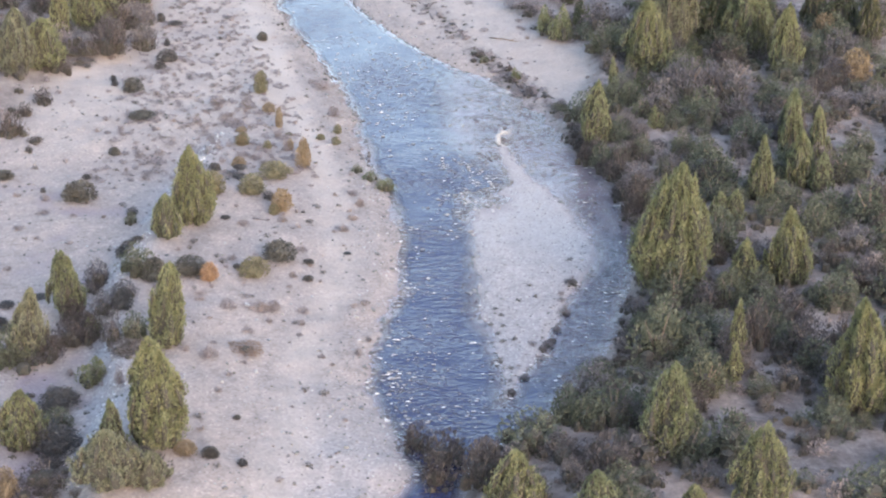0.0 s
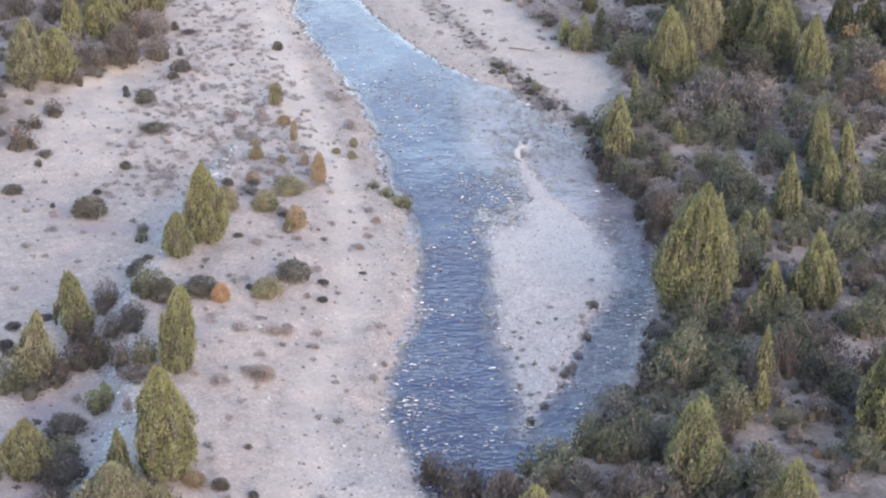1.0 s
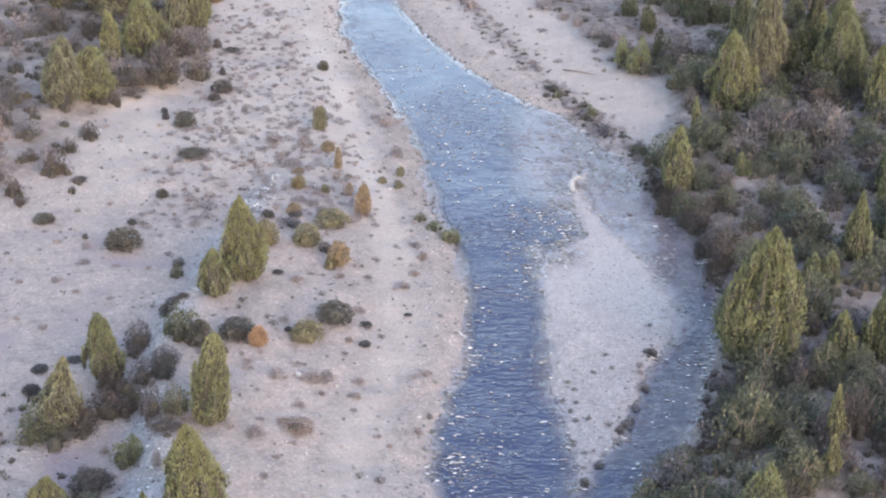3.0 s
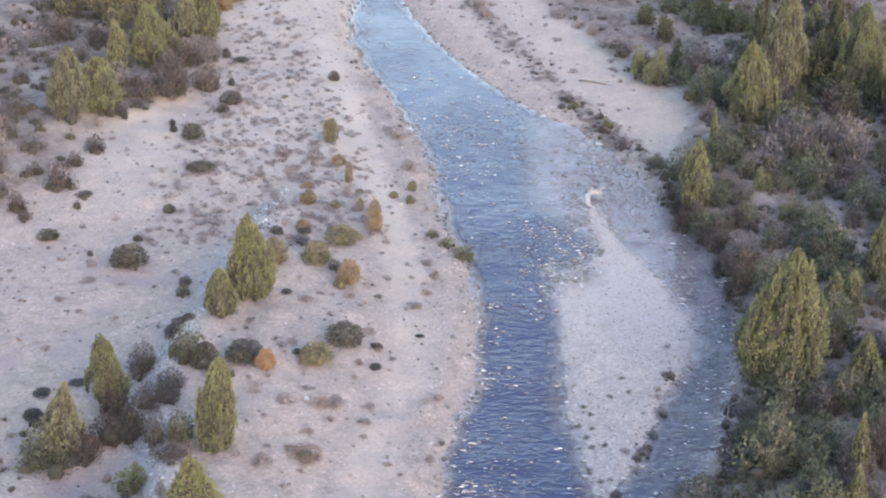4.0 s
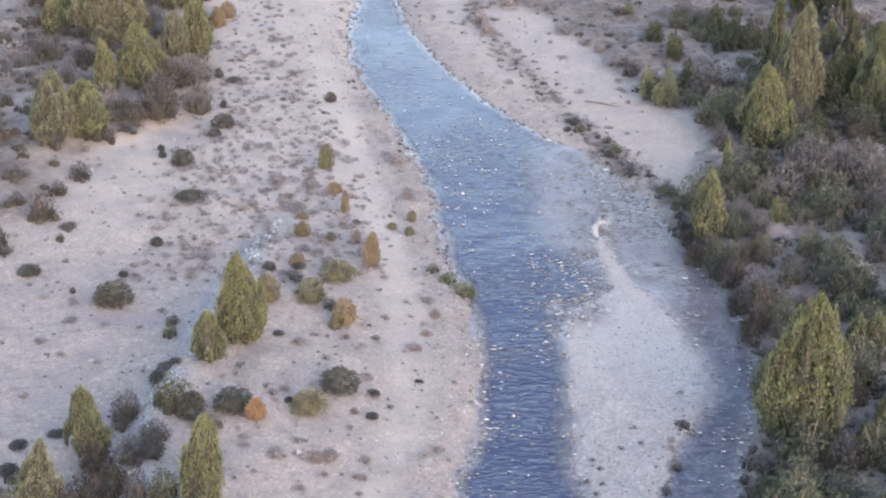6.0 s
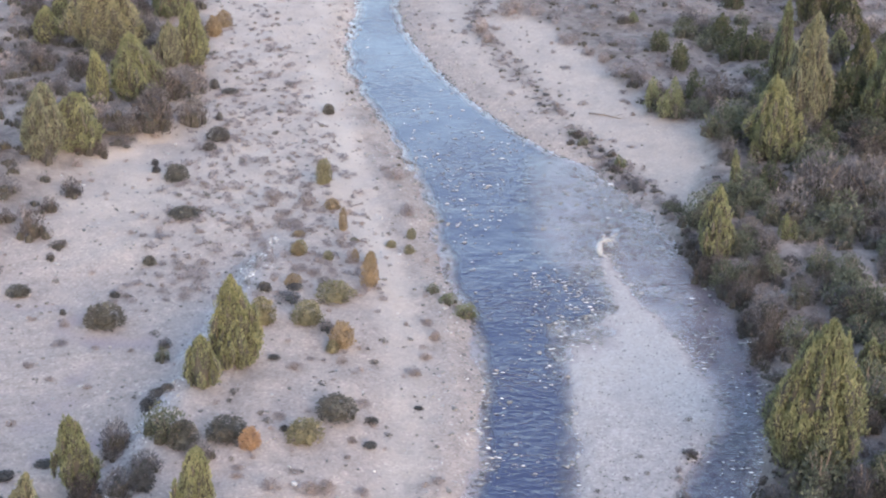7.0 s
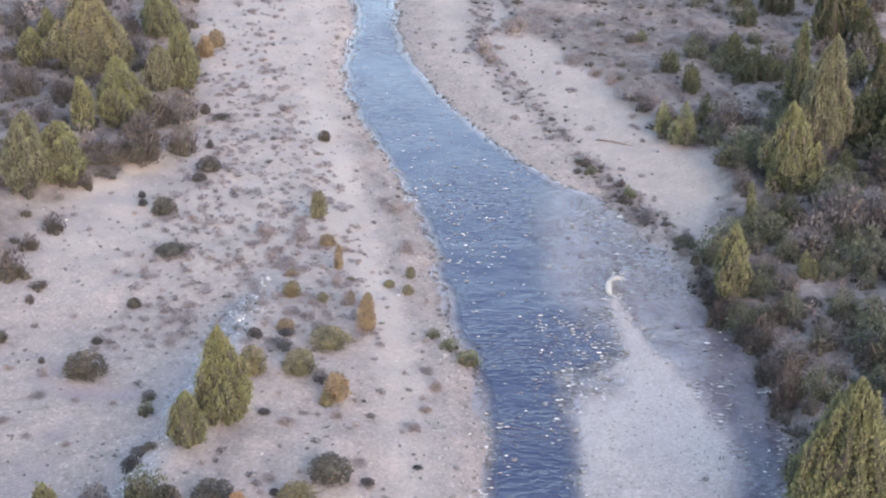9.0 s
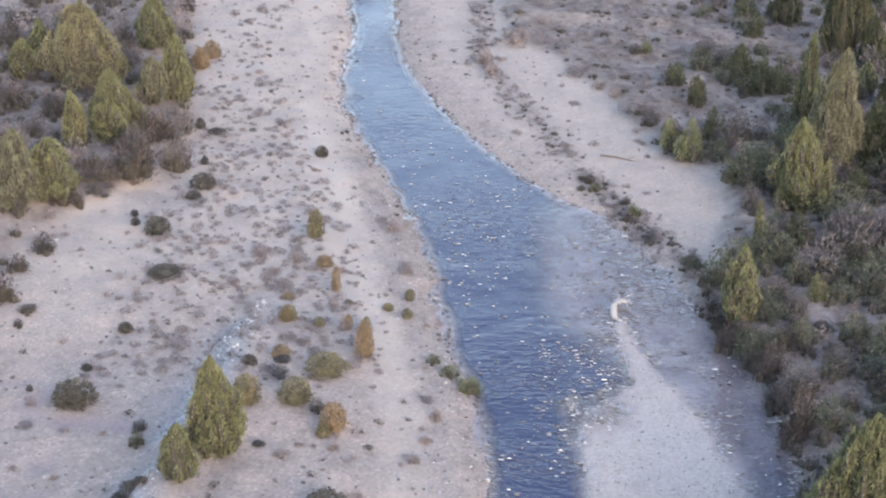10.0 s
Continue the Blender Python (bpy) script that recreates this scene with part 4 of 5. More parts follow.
for spot in [
    (-6.73, 56.54, 0.53, 1.01),
    (-6.05, 54.34, 0.6, 0.99),
    (-6.53, 51.57, 0.5, 0.98),
    (-7.04, 48.93, 0.43, 1.04),
    (-5.53, 122.18, 1.84, 2.19),
    (-4.62, 119.44, 1.09, 1.83),
]:
    shrub("mauve", *spot, "low grey-brown dry shrub on gravel", "shrub", "dry shrubs on the gravel")
for spot in [
    (10.56, 40.71, 0.56, 1.18),
    (9.85, 36.01, 0.66, 1.29),
    (9.19, 33.15, 0.59, 0.92),
    (8.54, 30.83, 0.62, 1.23),
    (10.77, 40.8, 0.48, 0.89),
    (8.08, 29.94, 0.54, 0.91),
    (8.77, 31.56, 0.41, 0.97),
    (6.6, 25.72, 0.46, 1.09),
    (5.68, 23.46, 0.57, 0.80),
]:
    shrub("thicket", *spot, "dark grey low bush on the gravel bar", "shrub", "bushes on the gravel bar")
for x, y in [(4.51, 33.81), (5.32, 33.36), (5.27, 35.06), (6.06, 31.22), (4.97, 32.27), (5.75, 26.93), (5.06, 28.46), (7.46, 40.29), (6.6, 37.68), (7.82, 38.32), (10.76, 45.13), (4.79, 36.06), (5.28, 31.01)]:
    shrub("cushion", x, y, 0.22, 0.55, "tiny grey-brown plant on a pale gravel bar", "small plant", "plants on the gravel bar")
for spot in [
    (-24.37, 52.29, 0.82, 1.4),
]:
    shrub("thicket", *spot, "dense purplish-grey brush between the cypresses", "shrub", "brush between the cypresses")
# height, width and how blunt the top is
for k, (leaf, *spot, blunt) in enumerate([
    (CYPRESS, -25.96, 33.94, 4.96, 2.62, 0.6),
    (TAN_CYPRESS, -27.24, 26.81, 5.28, 3.24, 0.3),
    (CYPRESS, -17.64, 26.65, 6.23, 3, 0.6),
    (CYPRESS, -16.35, 13.4, 7.32, 4.45, 0.3),
    (CYPRESS, -18.81, 11.84, 3.76, 1.61, 0.3),
    (TAN_CYPRESS, -18.48, 8.08, 3.68, 4.35, 0.3),
    (TAN_CYPRESS, -16.09, 8.54, 2.38, 2.44, 0.5),
    (CYPRESS, -25.16, 15.24, 4.01, 3.05, 0.7),
    (CYPRESS, -18.7, 47.76, 6.38, 4.1, 0.2),
    (CYPRESS, -20.29, 44.08, 3.55, 2.38, 0.5),
]):
    conifer(*spot, 100 + k, leaf, "thin grey-green cypress among dry brush" if leaf is TAN_CYPRESS else "yellow-green cypress with upright plumes on the gravel terrace", "cypresses on the terrace", blunt)
for k, (leaf, *spot, blunt) in enumerate([
    (CYPRESS, -47.57, 112.49, 3.61, 3.55, 0.3),
    (CYPRESS, -46.78, 115.23, 4.81, 2.52, 0.3),
    (TAN_CYPRESS, -41.14, 109.7, 8.18, 6.55, 0.5),
    (CYPRESS, -37.36, 122.03, 4.99, 4.41, 0.4),
    (TAN_CYPRESS, -34.32, 105.95, 4.5, 2.69, 0.5),
    (CYPRESS, -32.63, 108.01, 6.21, 3.06, 0.6),
    (CYPRESS, -38.5, 94.8, 5.22, 2.55, 0.5),
    (CYPRESS, -35.92, 98.08, 5.98, 5.6, 0.2),
    (TAN_CYPRESS, -40.17, 82.48, 6.49, 4.15, 0.6),
    (CYPRESS, -38.23, 85.1, 4.87, 4.51, 0.6),
]):
    conifer(*spot, 200 + k, leaf, "pale grey-green cypress in a dense grove" if leaf is TAN_CYPRESS else "yellow-green cypress at the edge of a dense grove", "cypresses in the grove", blunt)
for spot in [
    (-23.42, 42.33, 1.08, 1.73),
    (-21.47, 31.61, 1.52, 2.04),
    (-28.63, 36.44, 0.32, 1.74),
    (-30.31, 31.68, 0.63, 1.74),
    (-30.51, 34.67, 0.37, 1.57),
    (-22.92, 43.67, 0.4, 1.7),
    (-23.8, 20.29, 1.2, 3.4),
    (-22.91, 14.57, 1.71, 3.98),
    (-12.93, 12.32, 0.69, 1.42),
    (-10.95, 11.69, 0.43, 0.93),
    (-18.35, 58.59, 0.74, 1.35),
    (-16.47, 59.47, 0.4, 1.46),
    (-16.41, 48.75, 0.3, 1.16),
    (-9.28, 42.01, 0.34, 1.14),
    (-9.04, 39.14, 0.39, 1.12),
    (-14.39, 39.64, 0.38, 0.87),
    (-6.52, 44.47, 0.17, 0.79),
    (-26.76, 89.16, 1.26, 2.68),
    (-27.32, 87.05, 0.64, 1.48),
    (-31.24, 83.55, 0.61, 0.88),
    (-29.47, 102.61, 1, 1.3),
    (-27.68, 94.24, 0.86, 0.8),
]:
    shrub("dark", *spot, "almost black low domed shrub on stony ground", "shrub", "dark domed shrubs")
for spot in [
    (-27.76, 101.49, 0.51, 1.93),
    (-30.81, 81.55, 0.61, 0.95),
    (-32.44, 56.64, 0.49, 0.66),
    (-29.44, 59.54, 0.46, 0.99),
    (-22.5, 43.86, 0.37, 1.23),
]:
    shrub("dark", *spot, "almost black low domed shrub on stony ground", "shrub", "dark domed shrubs")
for spot in [
    (-21.36, 37.6, 2.75, 3.16),
    (-19.97, 26.87, 2.42, 2.26),
    (-23.42, 17.43, 1.55, 3.64),
    (-28.07, 25.94, 3.06, 4.51),
    (-6.6, 61.9, 0.8, 1.3),
    (-24.09, 50.23, 1.16, 1.25),
]:
    shrub("willow", *spot, "grey-green leafy bush among the stones", "shrub", "bushes on the terrace")
for spot in [
    (-20.09, 37, 1.87, 2.18),
    (-17.77, 38.11, 1.32, 3.17),
    (-11.57, 42.06, 1.49, 3.02),
    (-26.87, 73.27, 0.6, 2.9),
    (-27.93, 64.85, 0.75, 1.23),
    (-29.29, 55.04, 1.66, 3.18),
]:
    shrub("dome", *spot, "dark green domed shrub on pale gravel", "shrub", "domed shrubs on the gravel")
for spot in [
    (-24.93, 9.66, 2.11, 1.94),
    (-12.09, 51.62, 1.99, 2.42),
    (-11.25, 61.6, 2.82, 1.72),
    (-17.06, 66.11, 1.04, 1.34),
    (-16.65, 60.33, 0.83, 1.54),
    (-15.45, 75.7, 0.95, 1.65),
    (-14.23, 71.47, 2.12, 0.85),
    (-17.46, 69.73, 0.47, 1.24),
    (-12.7, 65.71, 1.14, 0.86),
    (-32.06, 117.68, 2.3, 2.13),
]:
    shrub("orange", *spot, "orange autumn shrub on pale gravel", "shrub", "autumn shrubs on the terrace")
shrub("amber", -16.1, 37.3, 1.5, 1.55, "bright orange rounded autumn shrub on pale gravel", "shrub", "autumn shrubs on the terrace")
for spot in [
    (-24.6, 38.48, 2.58, 2.36),
    (-21.49, 27.01, 2.64, 1.91),
    (-20.14, 25.22, 0.89, 3.4),
    (-24.7, 37.59, 0.79, 2.03),
    (-16.59, 57.43, 0.56, 2.64),
    (-13.4, 53.38, 0.73, 1.42),
]:
    shrub("thicket", *spot, "dense purplish-grey brush between the cypresses", "shrub", "brush between the cypresses")
for spot in [
    (-25.1, 32.4, 1.99, 2.97),
    (-24.98, 29.24, 1.98, 3.6),
    (-25.83, 26.7, 1.96, 2.71),
    (-23.82, 29.8, 2.33, 2.91),
    (-22.68, 10.94, 1.46, 5.12),
    (-16.29, 9.08, 2.22, 3.56),
    (-33.03, 97.59, 2.89, 4.81),
    (-32.68, 90.3, 3.62, 6.25),
    (-36.15, 88.62, 0.68, 3.95),
    (-35.72, 84.24, 1.62, 0.96),
    (-37.03, 84.4, 1.88, 2.58),
    (-37.58, 68.08, 2.41, 2.9),
    (-36.38, 75.78, 1.73, 2.35),
    (-37.39, 72.56, 1.45, 1.99),
    (-39.89, 63.51, 1.98, 1.89),
    (-38.95, 62.08, 0.83, 1.56),
    (-35.34, 66.84, 0.56, 1.91),
    (-40.17, 70.18, 1.2, 1.64),
    (-35.39, 64.74, 0.68, 0.95),
    (9.52, 104.85, 1.3, 2.12),
    (9.02, 123.93, 1.1, 1.96),
]:
    shrub("bramble", *spot, "dark brown shrub in a dense thicket", "shrub", "thicket on the terrace")
for spot in [
    (-23.46, 30.24, 1.73, 1.75),
    (-22.09, 23.21, 2.09, 2.7),
    (9.92, 124.2, 1.31, 1.57),
    (10.87, 99.42, 3.17, 2.07),
    (12.61, 97.65, 3.82, 2.93),
    (7.61, 87.73, 1.23, 1.38),
]:
    shrub("juniper", *spot, "olive green young conifer on stony ground", "young conifer", "young conifers on the flat")
for spot in [
    (-23.98, 24.55, 0.56, 0.76),
    (-20, 20.91, 1.44, 0.77),
    (-14.89, 47.69, 0.45, 1.27),
    (-16.72, 62.95, 0.26, 1.68),
    (-15.33, 62.8, 0.35, 1.31),
    (-14.23, 63.28, 0.21, 1.26),
    (-18.13, 71.86, 0.22, 1.67),
    (-14.05, 68.68, 0.74, 1.2),
    (-12.9, 65.34, 1.21, 1.18),
    (-14.02, 49.19, 0.16, 0.96),
    (-13.13, 49.22, 0.15, 0.72),
    (-11.83, 49.08, 0.52, 0.96),
    (-13.42, 46.72, 0.15, 0.48),
    (-10.93, 47.66, 0.15, 0.57),
    (-10.43, 51.59, 0.17, 0.39),
    (-8.18, 56.16, 0.35, 0.5),
    (-10.01, 44.12, 0.31, 1.45),
    (-10.23, 39.29, 0.47, 0.82),
    (-16.62, 34.95, 0.18, 1.08),
    (-16.35, 33.96, 0.19, 0.94),
    (-14.35, 33.1, 0.78, 1.48),
    (-13.2, 35.07, 0.2, 0.94),
    (-13.23, 33.63, 0.15, 0.93),
    (-12.14, 33.28, 0.78, 1.62),
]:
    shrub("mauve", *spot, "low grey-brown dry shrub on gravel", "shrub", "dry shrubs on the gravel")
for spot in [
    (-11.22, 33.68, 0.78, 1.62),
    (-8.99, 33.91, 0.51, 1.03),
    (-8.93, 31.75, 0.51, 0.69),
    (-12.59, 29.9, 0.27, 1.13),
    (-8.99, 30.28, 0.23, 0.68),
    (-14.69, 25.32, 0.82, 1.53),
    (-14.67, 27.22, 0.19, 0.89),
    (-12.32, 25.11, 0.21, 0.66),
    (-13.15, 23.18, 0.21, 0.65),
    (-13.48, 20.65, 0.43, 0.77),
    (-11.95, 17.4, 0.29, 0.7),
    (-8.62, 19.67, 0.15, 0.51),
    (-7.19, 27.07, 0.27, 0.53),
    (-6.4, 26.05, 0.25, 0.57),
    (-15.03, 41.2, 0.2, 1.22),
    (-6.26, 51.7, 0.31, 0.73),
    (-5.99, 54.71, 0.57, 0.96),
    (-7.25, 49.26, 0.25, 1.29),
    (-4.71, 35.94, 0.41, 0.94),
    (-4.13, 30.55, 0.46, 0.68),
    (-4.76, 28.37, 0.67, 0.67),
    (-17.6, 85.14, 0.7, 1.37),
    (-17.6, 76.07, 1.09, 2.06),
    (-20.39, 76.82, 0.95, 2.08),
]:
    shrub("mauve", *spot, "low grey-brown dry shrub on gravel", "shrub", "dry shrubs on the gravel")
for spot in [
    (-21.18, 74.99, 0.27, 1.54),
    (-19.15, 74.21, 0.21, 2.05),
    (-17.9, 72.05, 0.53, 1.26),
    (-16.41, 74.93, 0.27, 1.38),
    (-16.07, 71.68, 0.21, 1),
    (-21.64, 72.01, 0.6, 1.37),
    (-18.05, 79.78, 0.29, 1.33),
    (-12.01, 85, 0.26, 2.18),
    (-11.07, 83.18, 0.81, 1.89),
    (-9.48, 75.58, 1.07, 1.54),
    (-31.92, 54.94, 0.73, 0.92),
    (-29.22, 58.49, 0.35, 0.94),
    (-28.55, 59.53, 0.37, 0.68),
    (-31.62, 52.12, 0.29, 1.5),
    (-35.54, 48.32, 0.2, 0.98),
    (-32.79, 48.62, 0.38, 0.98),
    (-31, 47.04, 0.2, 0.97),
    (-26.35, 61.27, 0.37, 0.53),
    (-2.45, 128.35, 1.5, 4.48),
    (8.5, 108.16, 1.03, 4.03),
    (3.32, 118.86, 1.04, 3.28),
    (5.42, 115.03, 0.92, 1.94),
    (6.83, 112.72, 1.14, 1.6),
    (8.35, 101.85, 0.32, 1.08),
]:
    shrub("mauve", *spot, "low grey-brown dry shrub on gravel", "shrub", "dry shrubs on the gravel")
for spot in [
    (8.83, 91.57, 0.16, 0.96),
    (3.14, 111.08, 0.2, 1.59),
    (9.62, 87.09, 0.15, 0.83),
]:
    shrub("mauve", *spot, "low grey-brown dry shrub on gravel", "shrub", "dry shrubs on the gravel")
for spot in [
    (-17.89, 53.54, 2.02, 2.31),
    (-13.26, 58.77, 1.32, 3.55),
    (-14.93, 54.19, 1.74, 2.97),
    (-12.7, 50.67, 0.97, 1.21),
    (-14.63, 65.39, 0.74, 1.07),
    (-12.97, 39.05, 1.43, 3.12),
    (-16.57, 80.67, 2.27, 1.44),
    (-16.96, 66.12, 1.2, 1.54),
    (-13.12, 69.77, 0.25, 1.09),
    (-11.53, 65.65, 1.12, 0.96),
    (-8.95, 71.24, 0.93, 0.99),
    (-8.8, 68.39, 0.78, 1.12),
    (-10.24, 69.29, 0.54, 0.98),
]:
    shrub("olive", *spot, "olive yellow shrub on the gravel terrace", "shrub", "yellow shrubs on the terrace")
for spot in [
    (-12.56, 26.82, 0.37, 2.79),
]:
    shrub("rust", *spot, "low flat rust-brown mat of dry shrub", "shrub", "dry mats on the terrace")
for spot in [
    (12.12, 114.45, 2.36, 2.89),
    (13.8, 109.89, 3.25, 2.83),
    (14.79, 101.62, 3.32, 2.41),
    (18.55, 118.37, 3.48, 3.62),
    (19.91, 113.3, 4.17, 2.25),
]:
    shrub("darkbush", *spot, "dark green young conifer on stony ground", "young conifer", "young conifers on the flat")
for spot in [
    (23.34, 78.96, 4.62, 5.58),
    (27.07, 78.91, 4.36, 6.32),
    (12.8, 16.6, 2.42, 2),
]:
    shrub("thicket", *spot, "tall billowing grey brush on the wooded bank", "shrub", "bushes on the wooded bank")
for spot in [
    (11.15, 10.69, 2.82, 3.34),
    (8.71, 12.64, 1.63, 3.86),
    (22.61, 27.88, 3.84, 2.9),
    (25.76, 26.74, 3.3, 5.1),
    (31.92, 39.13, 1.62, 4.76),
    (20.07, 34.29, 2.52, 3.14),
]:
    shrub("bramble", *spot, "dark brown brush under the trees", "shrub", "brush on the wooded bank")
for k, spot in enumerate([
    (30.2, 62.05, 7, 2.2),
    (32.42, 60.8, 5.85, 2.34),
    (30.32, 57.35, 4.61, 2.62),
]):
    conifer(*spot, 380 + k, CYPRESS, "slim pale green cypress on the wooded river bank", "cypresses on the wooded bank")
for spot in [
    (-31.41, 99.37, 3.2, 4.18),
    (-29.66, 92.95, 3.06, 3.49),
    (-33.61, 94.53, 2.5, 3.39),
    (-34.86, 87, 0.54, 3.26),
]:
    shrub("thicket", *spot, "purplish-grey brush at the edge of the grove", "shrub", "thicket at the grove")
for spot in [
    (-5.51, 60.47, 0.9, 1.7),
    (-4.1, 58.7, 1.2, 2.2),
]:
    shrub("verge", *spot, "low green bush on the cobble margin", "shrub", "bushes on the terrace")
for spot in [
    (-26.95, 26.52, 1.73, 3.64),
    (-22.73, 31.83, 1.72, 3.21),
    (-21.91, 33.81, 1.37, 2.7),
    (-18.83, 35.29, 1.51, 2.29),
]:
    shrub("thicket", *spot, "purplish-grey brush between the cypresses", "shrub", "brush between the cypresses")
for spot in [
    (-28.96, 80.6, 1.44, 2.49),
    (-36.29, 59.37, 0.71, 2.14),
]:
    shrub("dome", *spot, "dark olive green domed shrub on pale gravel", "shrub", "domed shrubs on the gravel")
for spot in [
    (13.98, 66.08, 2.38, 2.74),
    (15.77, 61.54, 2.82, 2.95),
    (16.69, 54.47, 3.51, 2.38),
]:
    shrub("bramble", *spot, "dark brown brush leaning over the cut bank", "shrub", "brush along the river")
for spot in [
    (17.74, 67.16, 1.16, 1.34),
    (19.6, 66.86, 0.74, 1.84),
    (18.39, 63.72, 0.99, 1.2),
    (29.17, 91.26, 2.56, 6.34),
]:
    shrub("bramble", *spot, "low brown shrub in a bare spot of the wood", "shrub", "brush on the wooded bank")
for spot in [
    (20.18, 61.57, 1.71, 3.25),
    (22.67, 79.31, 3.51, 3.95),
    (25.73, 80.12, 3.82, 4.1),
    (16.27, 71.38, 1.52, 3.76),
]:
    shrub("thicket", *spot, "pale grey brush on the wooded bank", "shrub", "bushes on the wooded bank")
for spot in [
    (21.62, 64.88, 2.43, 3.02),
    (23.79, 57.86, 3.71, 3.77),
    (18.88, 24.59, 1.62, 3.65),
]:
    shrub("willow", *spot, "grey-green leafy bush on the wooded bank", "shrub", "bushes on the wooded bank")
for spot in [
    (25.26, 90.66, 2.9, 2.26),
    (27.62, 97.68, 5.77, 5.26),
]:
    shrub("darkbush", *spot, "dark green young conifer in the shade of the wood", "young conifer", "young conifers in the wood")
for kind, *spot in [
    ("willow", 17.78, 76.73, 2.6, 3.2),
    ("darkbush", 19.35, 80.08, 2.8, 2.8),
    ("willow", 18.62, 74.1, 2.2, 2.8),
    ("thicket", 16.86, 71.45, 1.8, 2.8),
    ("willow", 16.3, 68.61, 2.0, 3.0),
    ("thicket", 17.87, 69.17, 1.7, 3.0),
    ("thicket", 17.25, 80.65, 1.6, 2.2),
    ("willow", 14.61, 64.96, 2.4, 3.0),
    ("bramble", 17.06, 65.34, 1.6, 2.6),
    ("willow", 18.11, 65.41, 2.2, 2.6),
]:
    shrub(kind, *spot, "dense grey-green bush beside a cypress on the bank", "shrub", "bushes on the wooded bank")
for k, spot in enumerate([
    (26.51, 53.65, 5.77, 2.11),
    (23.86, 49.66, 2.76, 2.13),
    (22.91, 37.78, 4.2, 2.6),
]):
    conifer(*spot, 390 + k, CYPRESS, "yellow-green cypress on the wooded river bank", "cypresses on the wooded bank")


def stranded_pole(start, end):
    """A thin bleached trunk lying on the gravel, with a stub of a branch."""
    thing = new("driftwood_pole")
    x, y = (start[0] + end[0]) / 2, (start[1] + end[1]) / 2
    thing.location = (x, y, float(land(x, y)) + 0.06)
    tagged(thing, "thin weathered driftwood pole lying on the gravel flat", "log")
    u = Vector((end[0] - start[0], end[1] - start[1], 0.0))
    mesh_object("trunk", *tube([u * -0.5, u * -0.15 + Vector((0, 0.12, 0.05)), u * 0.2 + Vector((0, -0.08, 0.03)), u * 0.5], [0.07, 0.065, 0.05, 0.025], 8), BARK, thing, True)
    mesh_object("branch", *tube([u * 0.1, u * 0.2 + Vector((0.1, 0.35, 0.18)), u * 0.28 + Vector((0.15, 0.6, 0.2))], [0.035, 0.03, 0.015], 6), BARK, thing, True)


stranded_pole((5.15, 98.97), (8.83, 97.49))


# ---- plants that grow all over a stretch ----
def clear_of(spots, x, y, gap):
    return all((x - a) ** 2 + (y - b) ** 2 > gap * gap for a, b in spots)


def foliage_of(source):
    """The foliage of a shrub model as plain arrays of corners and faces."""
    me = [o for o in source.children if o.name.startswith("foliage")][0].data
    v = np.empty(3 * len(me.vertices))
    me.vertices.foreach_get("co", v)
    f = np.empty(3 * len(me.polygons), int)
    me.loops.foreach_get("vertex_index", f)
    o = np.empty(3 * len(me.vertices), np.float32)
    me.attributes["custom_normal"].data.foreach_get("vector", o)
    inner = np.empty(len(me.polygons), np.int32)
    me.polygons.foreach_get("material_index", inner)
    return v.reshape(-1, 3), f.reshape(-1, 3), o.reshape(-1, 3), inner, me.materials[0]


def strew(kinds, area, density, tries, low, high, tall, label, category, group, gap, seed, single):
    """Shrubs of those kinds at random places, no two nearer than gap: so many single ones, the rest joined as ground cover."""
    rng = np.random.RandomState(seed)
    random.seed(seed)
    xs, ys = scatter(area, density, tries, seed)
    spots, cover = [], {}
    for x, y in zip(xs.tolist(), ys.tolist()):
        if clear_of(spots, x, y, gap):
            spots.append((x, y))
            w = low + (high - low) * rng.rand() ** 1.8
            kind, h = kinds[rng.randint(len(kinds))], w * tall * rng.uniform(0.75, 1.2)
            if len(spots) <= single:
                shrub(kind, x, y, h, w, label, category, group)
                continue
            v, f, o, inner, mat = foliage_of(COVER[kind][rng.randint(4)])
            few = int(len(f) * (0.78 if w > 2.6 else 1.0 if len(f) < 500 else 0.50 if w > 1.8 else 0.33 if w > 1.2 else 0.23))
            v, f, o, inner = v[:3 * few], f[:few], o[:3 * few], inner[:few]
            c, q = math.cos(6.28 * rng.rand()), math.sin(6.28 * rng.rand())
            q = math.copysign(math.sqrt(1 - c * c), q)
            v = np.stack([(v[:, 0] * c - v[:, 1] * q) * w + x, (v[:, 0] * q + v[:, 1] * c) * w + y, v[:, 2] * h + float(land(x, y)) - 0.03], 1)
            o = np.stack([o[:, 0] * c - o[:, 1] * q, o[:, 0] * q + o[:, 1] * c, o[:, 2]], 1)
            vs, fs, ns, ks, at = cover.setdefault(mat.name, ([], [], [], [], [0]))
            vs.append(v), fs.append(f + at[0]), ns.append(o), ks.append(inner)
            at[0] += len(v)
    for name, (vs, fs, ns, ks, at) in cover.items():
        tagged(mesh_object(category.replace(" ", "_") + "_cover", np.concatenate(vs), np.concatenate(fs), bpy.data.materials[name], None, False, np.concatenate(ns), np.concatenate(ks)), label, category, "", "stuff")
    return len(spots)


def in_wood(x, y):
    d = x - right_bank(y)
    return (d > 0.4) * (1 - right_flat(x, y)) * (y < 145) * soft_step(-0.95, -0.45, rough(x, y, 5.0, 3) + 0.5 * rough(x, y, 2.0, 1))


